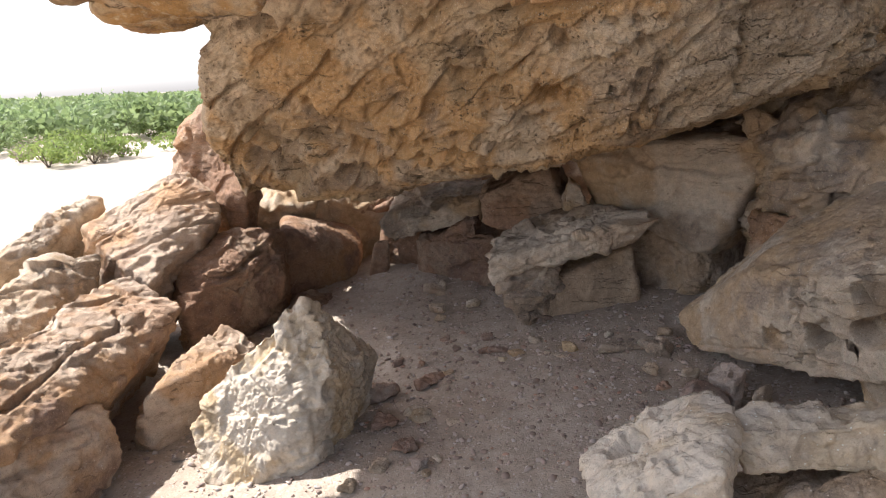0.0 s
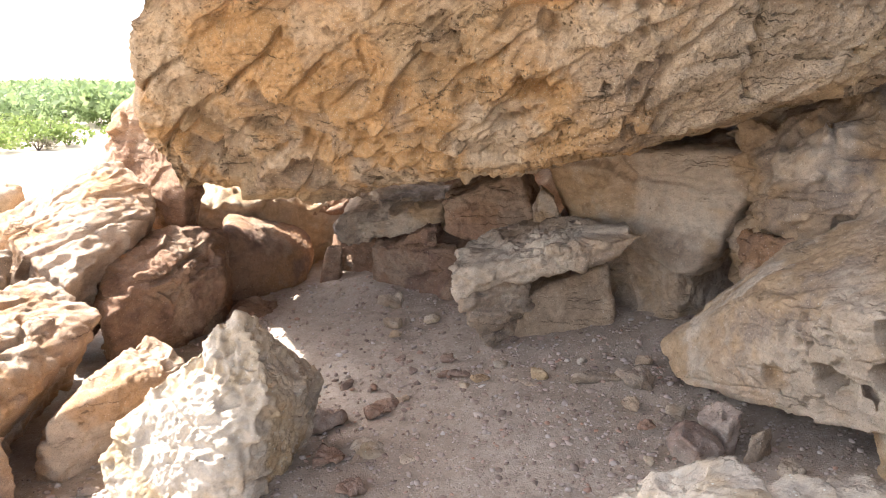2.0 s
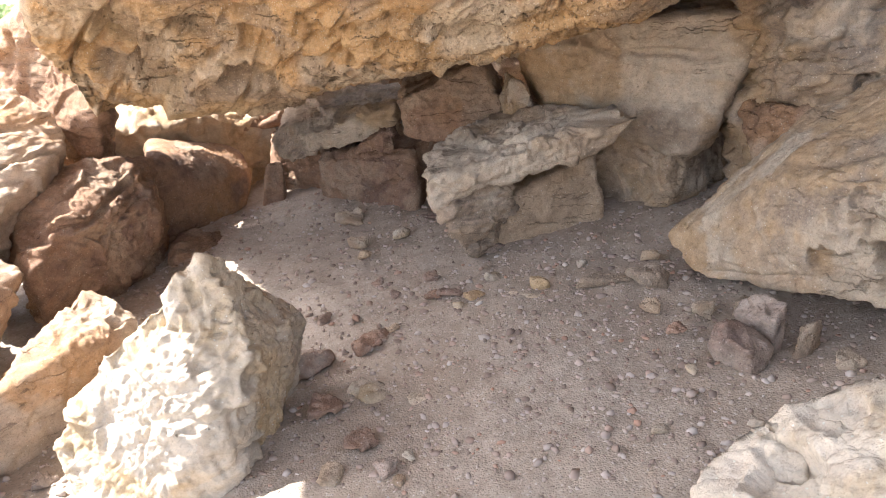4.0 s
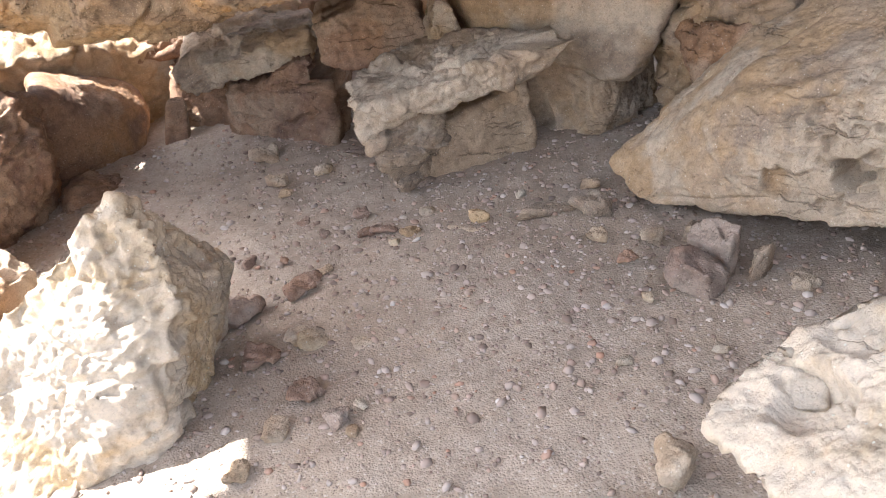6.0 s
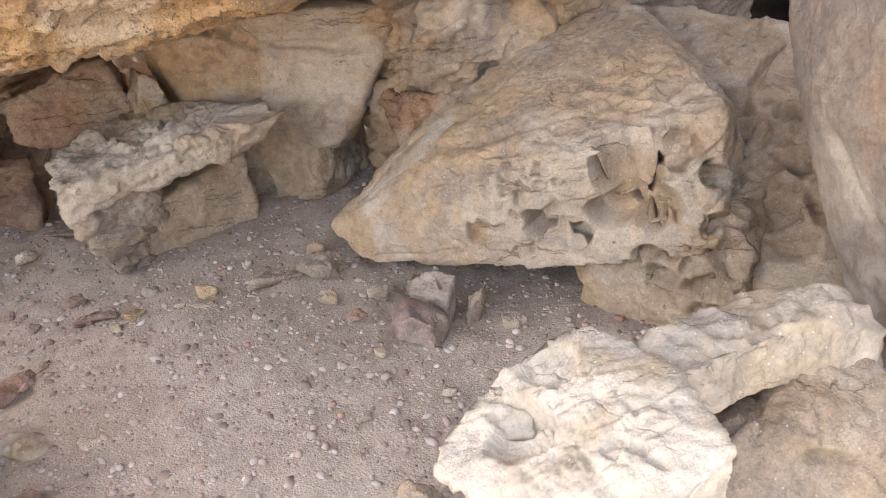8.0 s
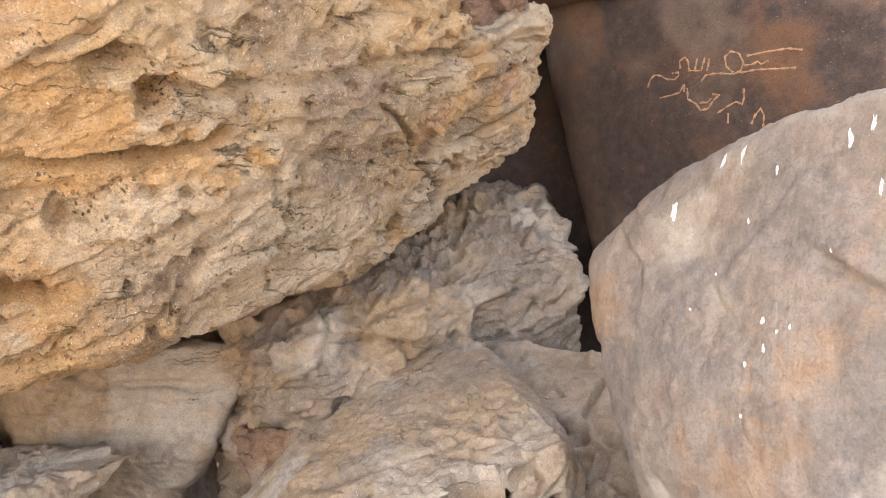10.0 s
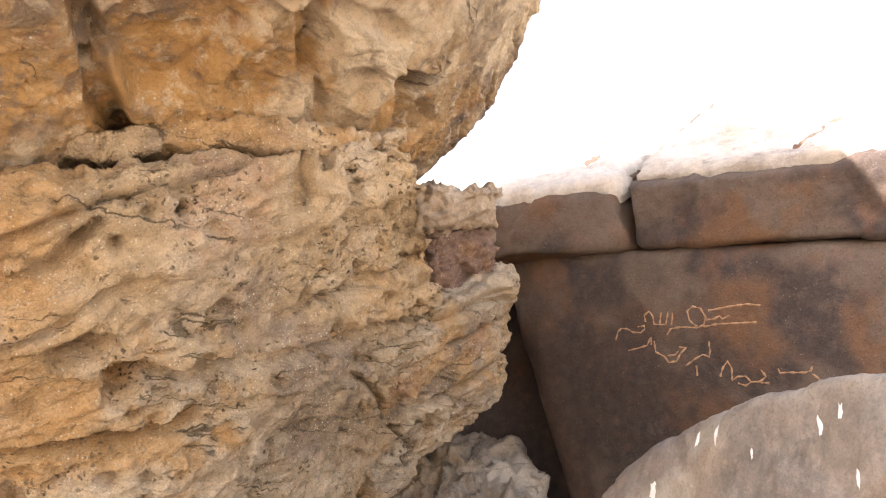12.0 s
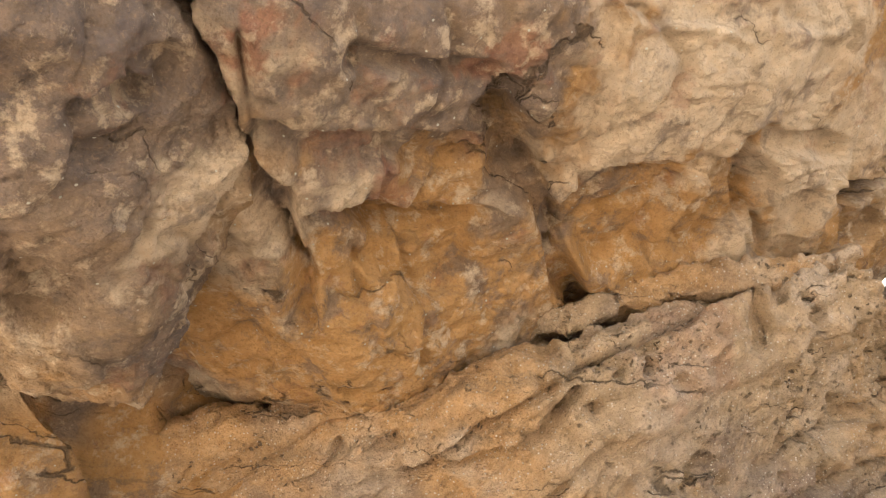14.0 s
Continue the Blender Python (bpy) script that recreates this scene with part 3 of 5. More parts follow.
ledge_cracks = [
    ([(0.56, 2.95, 1.77), (0.83, 2.97, 1.82), (1.03, 2.96, 1.88), (1.18, 2.92, 1.92), (1.45, 2.92, 2.00), (1.80, 3.06, 2.10), (2.48, 3.26, 2.34)], 0.028, 0.05),
    ([(1.14, 3.03, 1.76), (1.23, 2.98, 1.80), (1.46, 3.05, 1.84), (1.75, 3.25, 1.80), (2.01, 3.48, 1.70)], 0.026, 0.04),
    ([(0.28, 3.32, 1.62), (0.46, 3.24, 1.65), (0.62, 3.11, 1.66), (0.80, 3.03, 1.70)], 0.036, 0.26),
    ([(0.18, 2.89, 1.92), (0.28, 2.82, 1.94), (0.37, 2.76, 1.98), (0.42, 2.69, 2.05)], 0.02, 0.05),
    ([(-0.05, 2.99, 1.86), (0.18, 2.89, 1.92)], 0.02, 0.05),
    ([(0.60, 2.96, 1.79), (0.90, 2.94, 1.85), (1.13, 2.85, 2.02), (1.34, 2.85, 2.12), (1.55, 2.86, 2.22)], 0.03, 0.055),
    ([(0.82, 3.31, 1.29), (0.91, 3.19, 1.43), (1.00, 3.13, 1.55), (1.11, 3.02, 1.76)], 0.03, 0.045),
    ([(1.25, 3.45, 1.27), (1.17, 3.22, 1.48), (1.20, 3.10, 1.67), (1.33, 3.04, 1.81), (1.74, 3.05, 2.04), (2.52, 3.31, 2.33)], 0.022, 0.05),
    ([(0.81, 3.56, 1.12), (0.90, 3.24, 1.34), (1.05, 3.16, 1.51)], 0.022, 0.05),
    ([(-0.68, 4.15, 1.26), (-0.47, 4.22, 1.12), (-0.24, 4.19, 1.08), (-0.07, 3.98, 1.21), (0.07, 3.69, 1.37)], 0.05, 0.05),
    ([(0.18, 3.56, 1.52), (0.25, 3.54, 1.39), (0.33, 3.66, 1.31)], 0.05, 0.05),
    ([(-0.70, 4.44, 1.04), (-0.25, 4.28, 1.03), (0.14, 3.94, 1.12), (0.46, 3.93, 1.09), (0.77, 3.61, 1.11)], 0.06, 0.045),
    ([(-0.62, 4.77, 0.88), (-0.31, 4.46, 0.94), (0.05, 4.12, 1.00), (0.46, 3.95, 1.05)], 0.05, 0.05),
    ([(-0.80, 3.96, 1.58), (-0.52, 3.78, 1.57), (-0.27, 3.47, 1.63)], 0.05, 0.04),
]
lofted("rock_overhang", LEDGE, GOLD, "golden brown conglomerate ledge overhanging the gravel floor", "rock", 0.0105, seed=3,
       lumps=(0.018, 0.42), medium=(0.005, 0.075), fine=(0.0065, 0.03), beds=(BED, 0.17, 0.042), broken=(0.42, 0.05, (BED, 3.0)), cells=(0.05, 0.014, -0.1),
       pits=ledge_pits + ledge_pores, cracks=ledge_cracks, holes=(0.085, 0.045, 0.28), tints=(0.55, 0.12, 0.25),
       patches=[("r", (1.80, 3.25, 1.90), 0.12, 0.5), ("r", (2.32, 3.34, 2.12), 0.10, 0.5), ("v", (1.56, 3.29, 1.68), 0.3, 0.6), ("v", (2.1, 3.45, 1.9), 0.3, 0.5), ("r", (0.7, 2.62, 2.16), 0.14, 0.35), ("p", (-0.35, 3.67, 1.56), 0.2, 0.6), ("p", (0.54, 3.36, 1.45), 0.2, 0.5), ("v", (0.95, 3.28, 1.33), 0.2, 0.7), ("p", (0.95, 3.26, 1.38), 0.1, 0.7), ("o", (0.5, 3.9, 1.02), 0.5, 0.9), ("o", (-0.3, 4.4, 1.0), 0.7, 0.8), ("o", (-0.6, 3.6, 1.75), 0.6, 0.8),
                ("o", (0.7, 2.95, 1.75), 0.25, 0.8), ("v", (-1.0, 4.6, 1.05), 0.22, 0.6), ("o", (1.9, 3.3, 1.9), 0.35, 0.4)])
lofted("upper_boulder", UPPER, CRUST, "huge ochre and grey boulder resting on the ledge", "boulder", 0.0135, seed=5,
       lumps=(0.025, 0.6), medium=(0.006, 0.08), fine=(0.0045, 0.026), beds=((-0.1, 0.45, 0.88), 0.07, 0.022), broken=(0.42, 0.035, ((0.0, 0.4, 0.9), 2.5)),
       pits=[(-0.14, 2.47, 2.21, 0.13, 0.05), (0.02, 2.52, 2.27, 0.14, 0.05), (0.45, 2.45, 2.41, 0.17, 0.06), (0.72, 2.50, 2.48, 0.17, 0.06), (1.00, 2.60, 2.52, 0.12, 0.05), (0.31, 2.58, 2.34, 0.03, 0.05), (0.05, 2.17, 2.37, 0.06, 0.05), (1.35, 2.7, 2.62, 0.1, 0.06), (0.08, 2.23, 2.42, 0.035, 0.04)],
       cracks=[([(1.16, 2.56, 2.63), (1.26, 2.59, 2.68), (1.34, 2.60, 2.75)], 0.035, 0.14), ([(-0.23, 2.35, 2.21), (-0.09, 2.42, 2.25), (0.11, 2.44, 2.32)], 0.03, 0.03), ([(0.73, 2.34, 2.53), (0.85, 2.49, 2.51), (0.99, 2.64, 2.45)], 0.03, 0.035),
               ([(-0.44, 1.95, 2.30), (-0.40, 2.10, 2.24), (-0.32, 2.25, 2.19), (-0.2, 2.6, 2.12)], 0.035, 0.07),
               ([(0.09, 2.23, 2.41), (0.14, 2.32, 2.37), (0.31, 2.56, 2.36), (0.52, 2.84, 2.30)], 0.05, 0.06),
               ([(-0.34, 2.13, 2.20), (-0.20, 2.21, 2.29), (0.04, 2.29, 2.32)], 0.05, 0.04),
               ([(-0.28, 2.40, 2.21), (-0.16, 2.38, 2.20), (-0.01, 2.42, 2.25), (0.09, 2.45, 2.30)], 0.035, 0.03),
               ([(0.14, 2.34, 2.37), (0.34, 2.33, 2.39), (0.66, 2.36, 2.48), (0.72, 2.30, 2.52), (1.04, 2.41, 2.66)], 0.04, 0.035),
               ([(0.85, 2.45, 2.50), (0.95, 2.75, 2.45)], 0.03, 0.03), ([(-0.25, 2.0, 2.30), (0.0, 2.08, 2.38)], 0.03, 0.03)],
       tints=(0.55, 0.38, 0.2),
       # pale patches are crust, strengthened to stand in for light bounced off the ground
       patches=[("v", (-0.28, 2.08, 2.28), 0.16, 0.8), ("p", (-0.25, 2.1, 2.28), 0.2, -0.8), ("r", (-0.22, 2.2, 2.30), 0.09, 0.5), ("r", (-0.37, 1.98, 2.27), 0.07, 0.8), ("r", (-0.10, 2.35, 2.25), 0.09, 0.6), ("r", (0.03, 2.06, 2.42), 0.08, 0.7), ("p", (0.35, 2.16, 2.46), 0.26, 0.9), ("p", (0.72, 2.17, 2.58), 0.30, 0.8), ("p", (1.2, 2.3, 2.82), 0.3, 0.6), ("v", (-0.19, 2.12, 2.29), 0.30, 0.8), ("v", (0.05, 2.1, 2.40), 0.16, 0.9),
                ("o", (-0.02, 2.36, 2.29), 0.12, 1.0), ("v", (-0.02, 2.36, 2.29), 0.12, -0.8),
                ("o", (-0.05, 2.58, 2.18), 0.36, 1.0), ("v", (-0.05, 2.58, 2.18), 0.36, -1.0), ("p", (-0.05, 2.58, 2.18), 0.4, -1.0), ("v", (0.29, 2.54, 2.38), 0.10, 0.7),
                ("o", (0.65, 2.58, 2.42), 0.40, 1.0), ("v", (0.65, 2.58, 2.42), 0.40, -1.0), ("p", (0.65, 2.60, 2.40), 0.36, -1.0), ("p", (0.62, 2.08, 2.6), 0.34, 0.9), ("v", (0.0, 2.08, 2.38), 0.20, 0.8), ("v", (0.12, 2.6, 2.27), 0.09, 0.7), ("o", (1.1, 2.65, 2.55), 0.3, 1.0), ("o", (-0.15, 2.75, 2.05), 0.3, 1.0), ("v", (-0.15, 2.75, 2.05), 0.3, -1.0)])
# extra rock placed to block sun from the floor by the white boulder
rock("shading_lobe", [(-2.0, 4.45, 2.36), (-2.55, 4.5, 2.40), (-2.55, 5.35, 2.40), (-2.0, 5.4, 2.36), (-2.0, 4.45, 3.0), (-2.5, 4.5, 2.9), (-2.5, 5.3, 2.9), (-2.0, 5.3, 3.0)], CRUST, "rock lobe added beside the boulder to keep sun off the floor", res=0.03)
rock("hanging_rock", [(-0.62, 1.84, 2.1), (-0.44, 1.95, 2.25), (-0.32, 2.3, 2.2), (-0.40, 2.55, 2.04), (-0.50, 2.68, 1.91), (-0.64, 2.43, 1.97), (-0.68, 2.3, 2.0),
     (-1.4, 1.9, 2.1), (-1.5, 3.0, 2.2), (-0.9, 1.6, 3.0), (-1.4, 2.9, 3.4), (-0.4, 2.7, 3.2)], CRUST, "grey and ochre rock mass hanging under the boulder", res=0.0145, sharp=20,
     lumps=(0.03, 0.3), medium=(0.010, 0.09), broken=(0.20, 0.04, ((0.0, 0.4, 0.9), 1.6)), pits=[(-0.54, 2.03, 2.13, 0.07, 0.035), (-0.50, 2.0, 2.18, 0.05, 0.03), (-0.62, 2.32, 2.0, 0.06, 0.04)], tints=(0.3, 0.6, 0.15), patches=[("v", (-0.58, 2.0, 2.14), 0.3, 0.4), ("p", (-0.58, 2.0, 2.14), 0.35, -1.0), ("v", (-0.52, 2.1, 2.12), 0.42, 0.5), ("o", (-0.52, 2.1, 2.12), 0.40, -0.8), ("o", (-0.5, 2.6, 1.95), 0.18, 0.6), ("p", (-0.46, 2.40, 2.12), 0.06, 0.9)])
rock("ochre_hollow", [(-1.5, 3.25, 1.70), (-0.10, 3.15, 1.80), (0.0, 3.15, 2.35), (-1.3, 2.95, 2.45), (-1.5, 4.2, 1.7), (0.0, 4.2, 1.8), (0.0, 4.2, 2.5), (-1.3, 4.2, 2.5)], CRUST,
     "smooth ochre back wall of the hollow under the boulder", res=0.013, lumps=(0.05, 0.35), medium=(0.012, 0.15), tints=(0.95, 0.05, 0.05), pits=[(-0.33, 3.2, 2.1, 0.15, 0.08)])
rock("ochre_rib", [(-0.80, 2.55, 1.98), (-0.70, 2.60, 2.03), (-0.60, 3.0, 1.80), (-0.50, 3.02, 1.78), (-0.85, 2.75, 1.85), (-0.75, 3.15, 1.65), (-0.55, 3.15, 1.62), (-1.2, 2.7, 1.9), (-1.1, 3.2, 1.65)], CRUST,
     "ochre rib of rock below the hollow", res=0.013, sharp=8, lumps=(0.03, 0.25), tints=(0.9, 0.1, 0.1), cells=(0.12, 0.04, 0.2))
rock("projecting_rock", [(-1.36, 3.84, 1.78), (-1.29, 3.86, 1.71), (-1.05, 3.96, 1.71), (-1.36, 3.9, 2.1), (-0.9, 3.7, 2.2), (-0.9, 3.9, 1.75), (-1.3, 4.5, 1.9), (-1.3, 4.5, 2.3), (-1.0, 4.5, 2.3), (-1.0, 4.5, 1.75)], GOLD,
     "golden rock jutting from the end of the ledge", res=0.015, broken=(0.2, 0.05, None), tints=(0.3, 0.4, 0.2))

# ---------------------------------------------------------------- right hand rocks
rock("honeycomb_slab", [(1.17, 4.12, 0.14), (1.63, 3.90, 0.66), (2.41, 3.70, 1.04), (2.17, 3.03, 0.82), (1.94, 2.70, 0.70), (1.33, 3.49, 0.53), (1.46, 2.88, 0.65), (1.77, 2.64, 0.78),
     (1.17, 3.85, 0.06), (1.44, 3.23, 0.22), (1.52, 2.94, 0.24), (1.68, 2.55, 0.37), (2.3, 3.9, 0.3), (2.3, 2.9, 0.3)], TAN, "tilted tan sandstone slab with a honeycombed front", "slab", res=0.0085, sharp=60,
     lumps=(0.008, 0.4), medium=(0.005, 0.12), fine=(0.003, 0.025), beds=((-0.62, 0.0, 0.78), 0.11, 0.016), broken=(0.3, 0.02, ((-0.62, 0.0, 0.78), 3.0)), cells=(0.11, 0.02, -0.05),
     pits=[(1.55, 2.81, 0.60, 0.105, 0.2), (1.76, 2.66, 0.56, 0.05, 0.12), (1.67, 2.73, 0.65, 0.065, 0.1), (1.64, 2.73, 0.31, 0.07, 0.12), (1.46, 3.06, 0.36, 0.08, 0.12), (1.55, 2.86, 0.46, 0.07, 0.11),
           (1.61, 2.75, 0.48, 0.075, 0.11), (1.50, 2.98, 0.34, 0.075, 0.1), (1.39, 3.22, 0.5, 0.10, 0.03), (1.72, 2.62, 0.42, 0.05, 0.05), (1.40, 3.30, 0.30, 0.06, 0.05)],
     cracks=[([(1.34, 3.63, 0.51), (1.51, 3.65, 0.62), (1.62, 3.65, 0.69), (1.86, 3.65, 0.82), (2.02, 3.65, 0.87)], 0.018, 0.03), ([(1.3, 3.95, 0.25), (1.5, 3.85, 0.52)], 0.014, 0.02)], holes=(0.07, 0.03, 0.05), tints=(0.4, 0.08, 0.35),
     patches=[("v", (1.31, 3.40, 0.27), 0.08, 0.7), ("v", (1.41, 3.08, 0.47), 0.06, 0.6), ("o", (1.40, 3.20, 0.48), 0.2, 0.9), ("v", (1.39, 3.22, 0.47), 0.09, 0.8), ("o", (1.25, 3.9, 0.15), 0.2, 0.6)])
rock("pitted_base", [(1.64, 3.04, -0.06), (1.74, 2.85, -0.06), (1.79, 2.50, -0.06), (1.57, 3.12, 0.30), (1.60, 2.85, 0.35), (1.72, 2.56, 0.45), (2.4, 3.2, -0.05), (2.4, 2.6, -0.05), (2.3, 3.3, 0.5), (2.3, 2.7, 0.6)], TAN,
     "pitted soft sandstone foot under the slab", res=0.011, lumps=(0.02, 0.2), cells=(0.1, 0.05, 0.25), tints=(0.6, 0.1, 0.2), broken=(0.2, 0.04, None))
rock("cracked_rock", [(2.51, 3.74, 1.01), (2.66, 3.07, 1.0), (1.93, 2.2, 0.33), (1.83, 2.58, 0.28), (2.2, 2.97, 0.76), (1.83, 2.45, -0.1), (2.2, 2.0, -0.1), (3.0, 3.7, 0.0), (3.2, 2.6, 0.6), (2.3, 3.6, 0)],
     TAN, "cracked tan rock wedged behind the slab", res=0.014, sharp=20, broken=(0.3, 0.05, None), cells=(0.13, 0.05, 0.05), tints=(0.2, 0.05, 0.4),
     cracks=[([(2.25, 2.9, 0.75), (2.45, 2.95, 0.9), (2.6, 2.95, 0.98)], 0.02, 0.05), ([(2.0, 2.75, 0.5), (2.2, 2.55, 0.55)], 0.018, 0.05)])
brown = rock("brown_boulder", [(1.63, 2.47, 1.33), (1.68, 2.30, 1.44), (1.61, 2.12, 1.62), (1.48, 1.77, 1.66), (1.33, 1.55, 1.685), (1.51, 2.23, 0.87), (1.43, 1.95, 0.55), (1.17, 1.50, 0.75), (1.26, 1.53, 1.19),
     (2.6, 2.2, 1.3), (2.4, 1.2, 1.5), (1.2, 1.0, 1.5), (1.3, 1.0, 0.1), (2.4, 1.2, -0.1), (2.3, 2.3, 0.3), (1.6, 2.0, -0.1)], MAUVE, "large smooth mauve brown boulder with white bird droppings", "boulder", res=0.0145, sharp=26,
     lumps=(0.025, 0.5), medium=(0.006, 0.14), fine=(0.0022, 0.03), broken=(0.3, 0.013, None), tints=(0.45, 0.5, 0.12),
     # both pale patches near z 0.75 paint a sunlit spot on the lower corner
     cracks=[([(1.35, 1.71, 1.34), (1.31, 1.62, 1.29), (1.30, 1.54, 1.26), (1.28, 1.45, 1.25)], 0.022, 0.018)], patches=[("o", (1.27, 1.5, 1.3), 0.18, 0.9), ("o", (1.36, 1.8, 1.0), 0.15, 0.7), ("p", (1.2, 1.5, 0.78), 0.2, 1.0), ("p", (1.15, 1.4, 0.75), 0.25, 1.0), ("v", (1.5, 2.05, 1.3), 0.22, 0.9), ("v", (1.35, 1.75, 1.45), 0.18, 0.8), ("o", (1.6, 2.35, 1.2), 0.12, 0.8), ("o", (1.45, 1.95, 0.8), 0.2, 0.6), ("v", (1.38, 1.85, 1.05), 0.12, 0.7)])
inscribed = rock("inscribed_boulder", [(3.05, 3.80, 2.80), (3.30, 1.9, 2.44), (3.42, 3.6, 1.5), (3.4, 2.0, 1.2), (5, 4.4, 3.0), (5, 1.5, 2.6), (5, 4.2, 0.2), (5, 1.5, 0.2), (3.6, 3.4, 0.0), (3.6, 2, 0.0), (3.3, 0.8, 2.2), (3.5, 0.8, 0.0)],
     UMBER, "dark varnished boulder with a pale carved inscription", "boulder", res=0.028, sharp=26, lumps=(0.012, 0.8), medium=(0.003, 0.15), fine=(0.002, 0.05), broken=(0.7, 0.012, None), tints=(0.38, 0.35, 0.05),
     patches=[("o", (3.13, 3.3, 2.5), 0.3, 0.6), ("v", (3.22, 3.2, 1.85), 0.4, 0.7), ("o", (3.2, 3.0, 2.5), 0.4, 0.5), ("p", (3.3, 1.9, 2.35), 0.3, 0.8), ("o", (3.3, 2.2, 2.2), 0.3, 0.8)])
CAP = "broken flat slab capping the inscribed boulder, sunlit on top"
# corners at y 4.9 and 5.4 are a hidden extension that shades the gap
cap_left = rock("cap_slab", [(2.90, 3.95, 3.10), (2.98, 3.95, 2.80), (2.45, 4.9, 3.02), (2.45, 4.9, 2.8), (3.6, 5.4, 3.3), (3.6, 5.4, 2.9), (3.12, 2.98, 2.60), (3.06, 2.98, 2.90), (4.4, 4.1, 4.02), (4.6, 3.0, 3.92), (4.5, 4.2, 2.9), (4.5, 3.0, 2.7)], UMBER, CAP, "slab", res=0.02, sharp=44, lumps=(0.012, 0.6), medium=(0.004, 0.15), broken=(0.5, 0.03, None), tints=(0.3, 0.3, 0.1), group="cap slabs")
cap_right = rock("cap_slab", [(3.06, 2.92, 2.90), (3.12, 2.92, 2.59), (3.27, 0.9, 2.2), (3.2, 0.9, 2.5), (4.6, 2.93, 3.92), (4.8, 0.9, 3.55), (4.5, 2.95, 2.7), (4.5, 0.9, 2.3)], UMBER, CAP, "slab", res=0.02, sharp=44, lumps=(0.012, 0.6), medium=(0.004, 0.15), broken=(0.5, 0.03, None), tints=(0.3, 0.3, 0.1), group="cap slabs")


def sunlit_pale_top(cap, rim, cracks):
    """Thin crust on a cap slab's top, coloured pale to stand in for strong sun."""
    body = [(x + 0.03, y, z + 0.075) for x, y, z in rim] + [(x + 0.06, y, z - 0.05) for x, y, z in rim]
    top = rock("sunlit_pale_top", body, SUNLIT_PALE, "", "", res=0.024, sharp=50, lumps=(0.012, 0.5), medium=(0.006, 0.12), broken=(0.35, 0.04, ((-0.5, 0.0, 0.85), 2.5)), tints=(0.1, 0.1, 0.5), cracks=cracks)
    tagged(top, "flaking crust coloured pale to stand in for sunlight")
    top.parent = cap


sunlit_pale_top(cap_left, [(2.92, 3.93, 3.10), (2.47, 4.85, 3.02), (3.08, 3.0, 2.90), (4.4, 4.1, 4.02), (4.6, 3.02, 3.92), (3.6, 5.3, 3.35)], [([(3.1, 3.9, 3.15), (3.5, 3.75, 3.4), (3.8, 3.85, 3.6)], 0.05, 0.08), ([(3.3, 3.3, 3.1), (4.0, 3.5, 3.6)], 0.05, 0.06)])
sunlit_pale_top(cap_right, [(3.08, 2.90, 2.90), (3.22, 0.92, 2.52), (4.6, 2.91, 3.92), (4.8, 0.92, 3.55)], [([(3.3, 2.2, 2.95), (3.9, 2.0, 3.25)], 0.05, 0.06)])
# added filler: blocks stray sky, its dark tint paints the gap's deep shade
rock("gap_filler", [(2.75, 4.70, -0.1), (3.9, 3.75, -0.1), (2.75, 4.65, 2.6), (3.9, 3.75, 2.7), (2.8, 5.6, -0.1), (4.6, 5.2, -0.1), (2.8, 5.6, 2.6), (4.6, 5.2, 2.8)], UMBER, "boulder added to fill the gap behind the ledge, coloured dark for shade", "boulder", res=0.03, broken=(0.4, 0.03, None), tints=(0.1, 0.9, 0.0))
rock("crust_plate", [(0.10, 2.90, 2.14), (0.10, 2.88, 2.20), (0.55, 2.66, 2.26), (0.55, 2.65, 2.31), (0.62, 3.0, 2.35), (0.15, 3.2, 2.25), (0.62, 3.0, 2.25), (0.15, 3.2, 2.15)], GOLD, "thin flaky crust on the ledge's rim", "slab", res=0.008, sharp=34, lumps=(0.015, 0.2), medium=(0.006, 0.06), beds=(BED, 0.035, 0.016), broken=(0.12, 0.03, (BED, 3.0)), tints=(0.5, 0.1, 0.3), group="flaky crust")
rock("crust_plate", [(0.52, 2.70, 2.27), (0.52, 2.69, 2.34), (1.20, 2.57, 2.40), (1.20, 2.56, 2.46), (1.30, 2.95, 2.50), (0.6, 3.0, 2.40), (1.30, 2.95, 2.40), (0.6, 3.0, 2.3)], GOLD, "thin flaky crust on the ledge's rim", "slab", res=0.008, sharp=34, lumps=(0.012, 0.2), medium=(0.006, 0.06), beds=(BED, 0.035, 0.016), broken=(0.14, 0.03, (BED, 3.0)), tints=(0.7, 0.05, 0.3), group="flaky crust")
rock("weathered_knob", [(1.95, 3.24, 2.70), (2.34, 3.12, 2.78), (2.38, 3.16, 2.62), (1.98, 3.28, 2.55), (2.0, 3.7, 2.78), (2.5, 3.6, 2.8), (2.5, 3.6, 2.6), (2.0, 3.7, 2.5)], TAN, "weathered knob of rock perched on the ledge", "rock", res=0.009, sharp=20, lumps=(0.03, 0.15), broken=(0.1, 0.04, (BED, 2.0)), beds=(BED, 0.07, 0.03), cells=(0.08, 0.035, 0.15), tints=(0.5, 0.45, 0.1))
rock("weathered_knob", [(2.05, 3.28, 2.56), (2.40, 3.22, 2.62), (2.46, 3.28, 2.40), (2.1, 3.32, 2.28), (2.1, 3.7, 2.6), (2.6, 3.6, 2.62), (2.6, 3.6, 2.45), (2.1, 3.7, 2.3)], RUST, "reddish weathered knob wedged on the ledge", "rock", res=0.009, sharp=20, lumps=(0.02, 0.15), broken=(0.1, 0.04, (BED, 2.0)), beds=(BED, 0.06, 0.03), tints=(0.4, 0.4, 0.1))
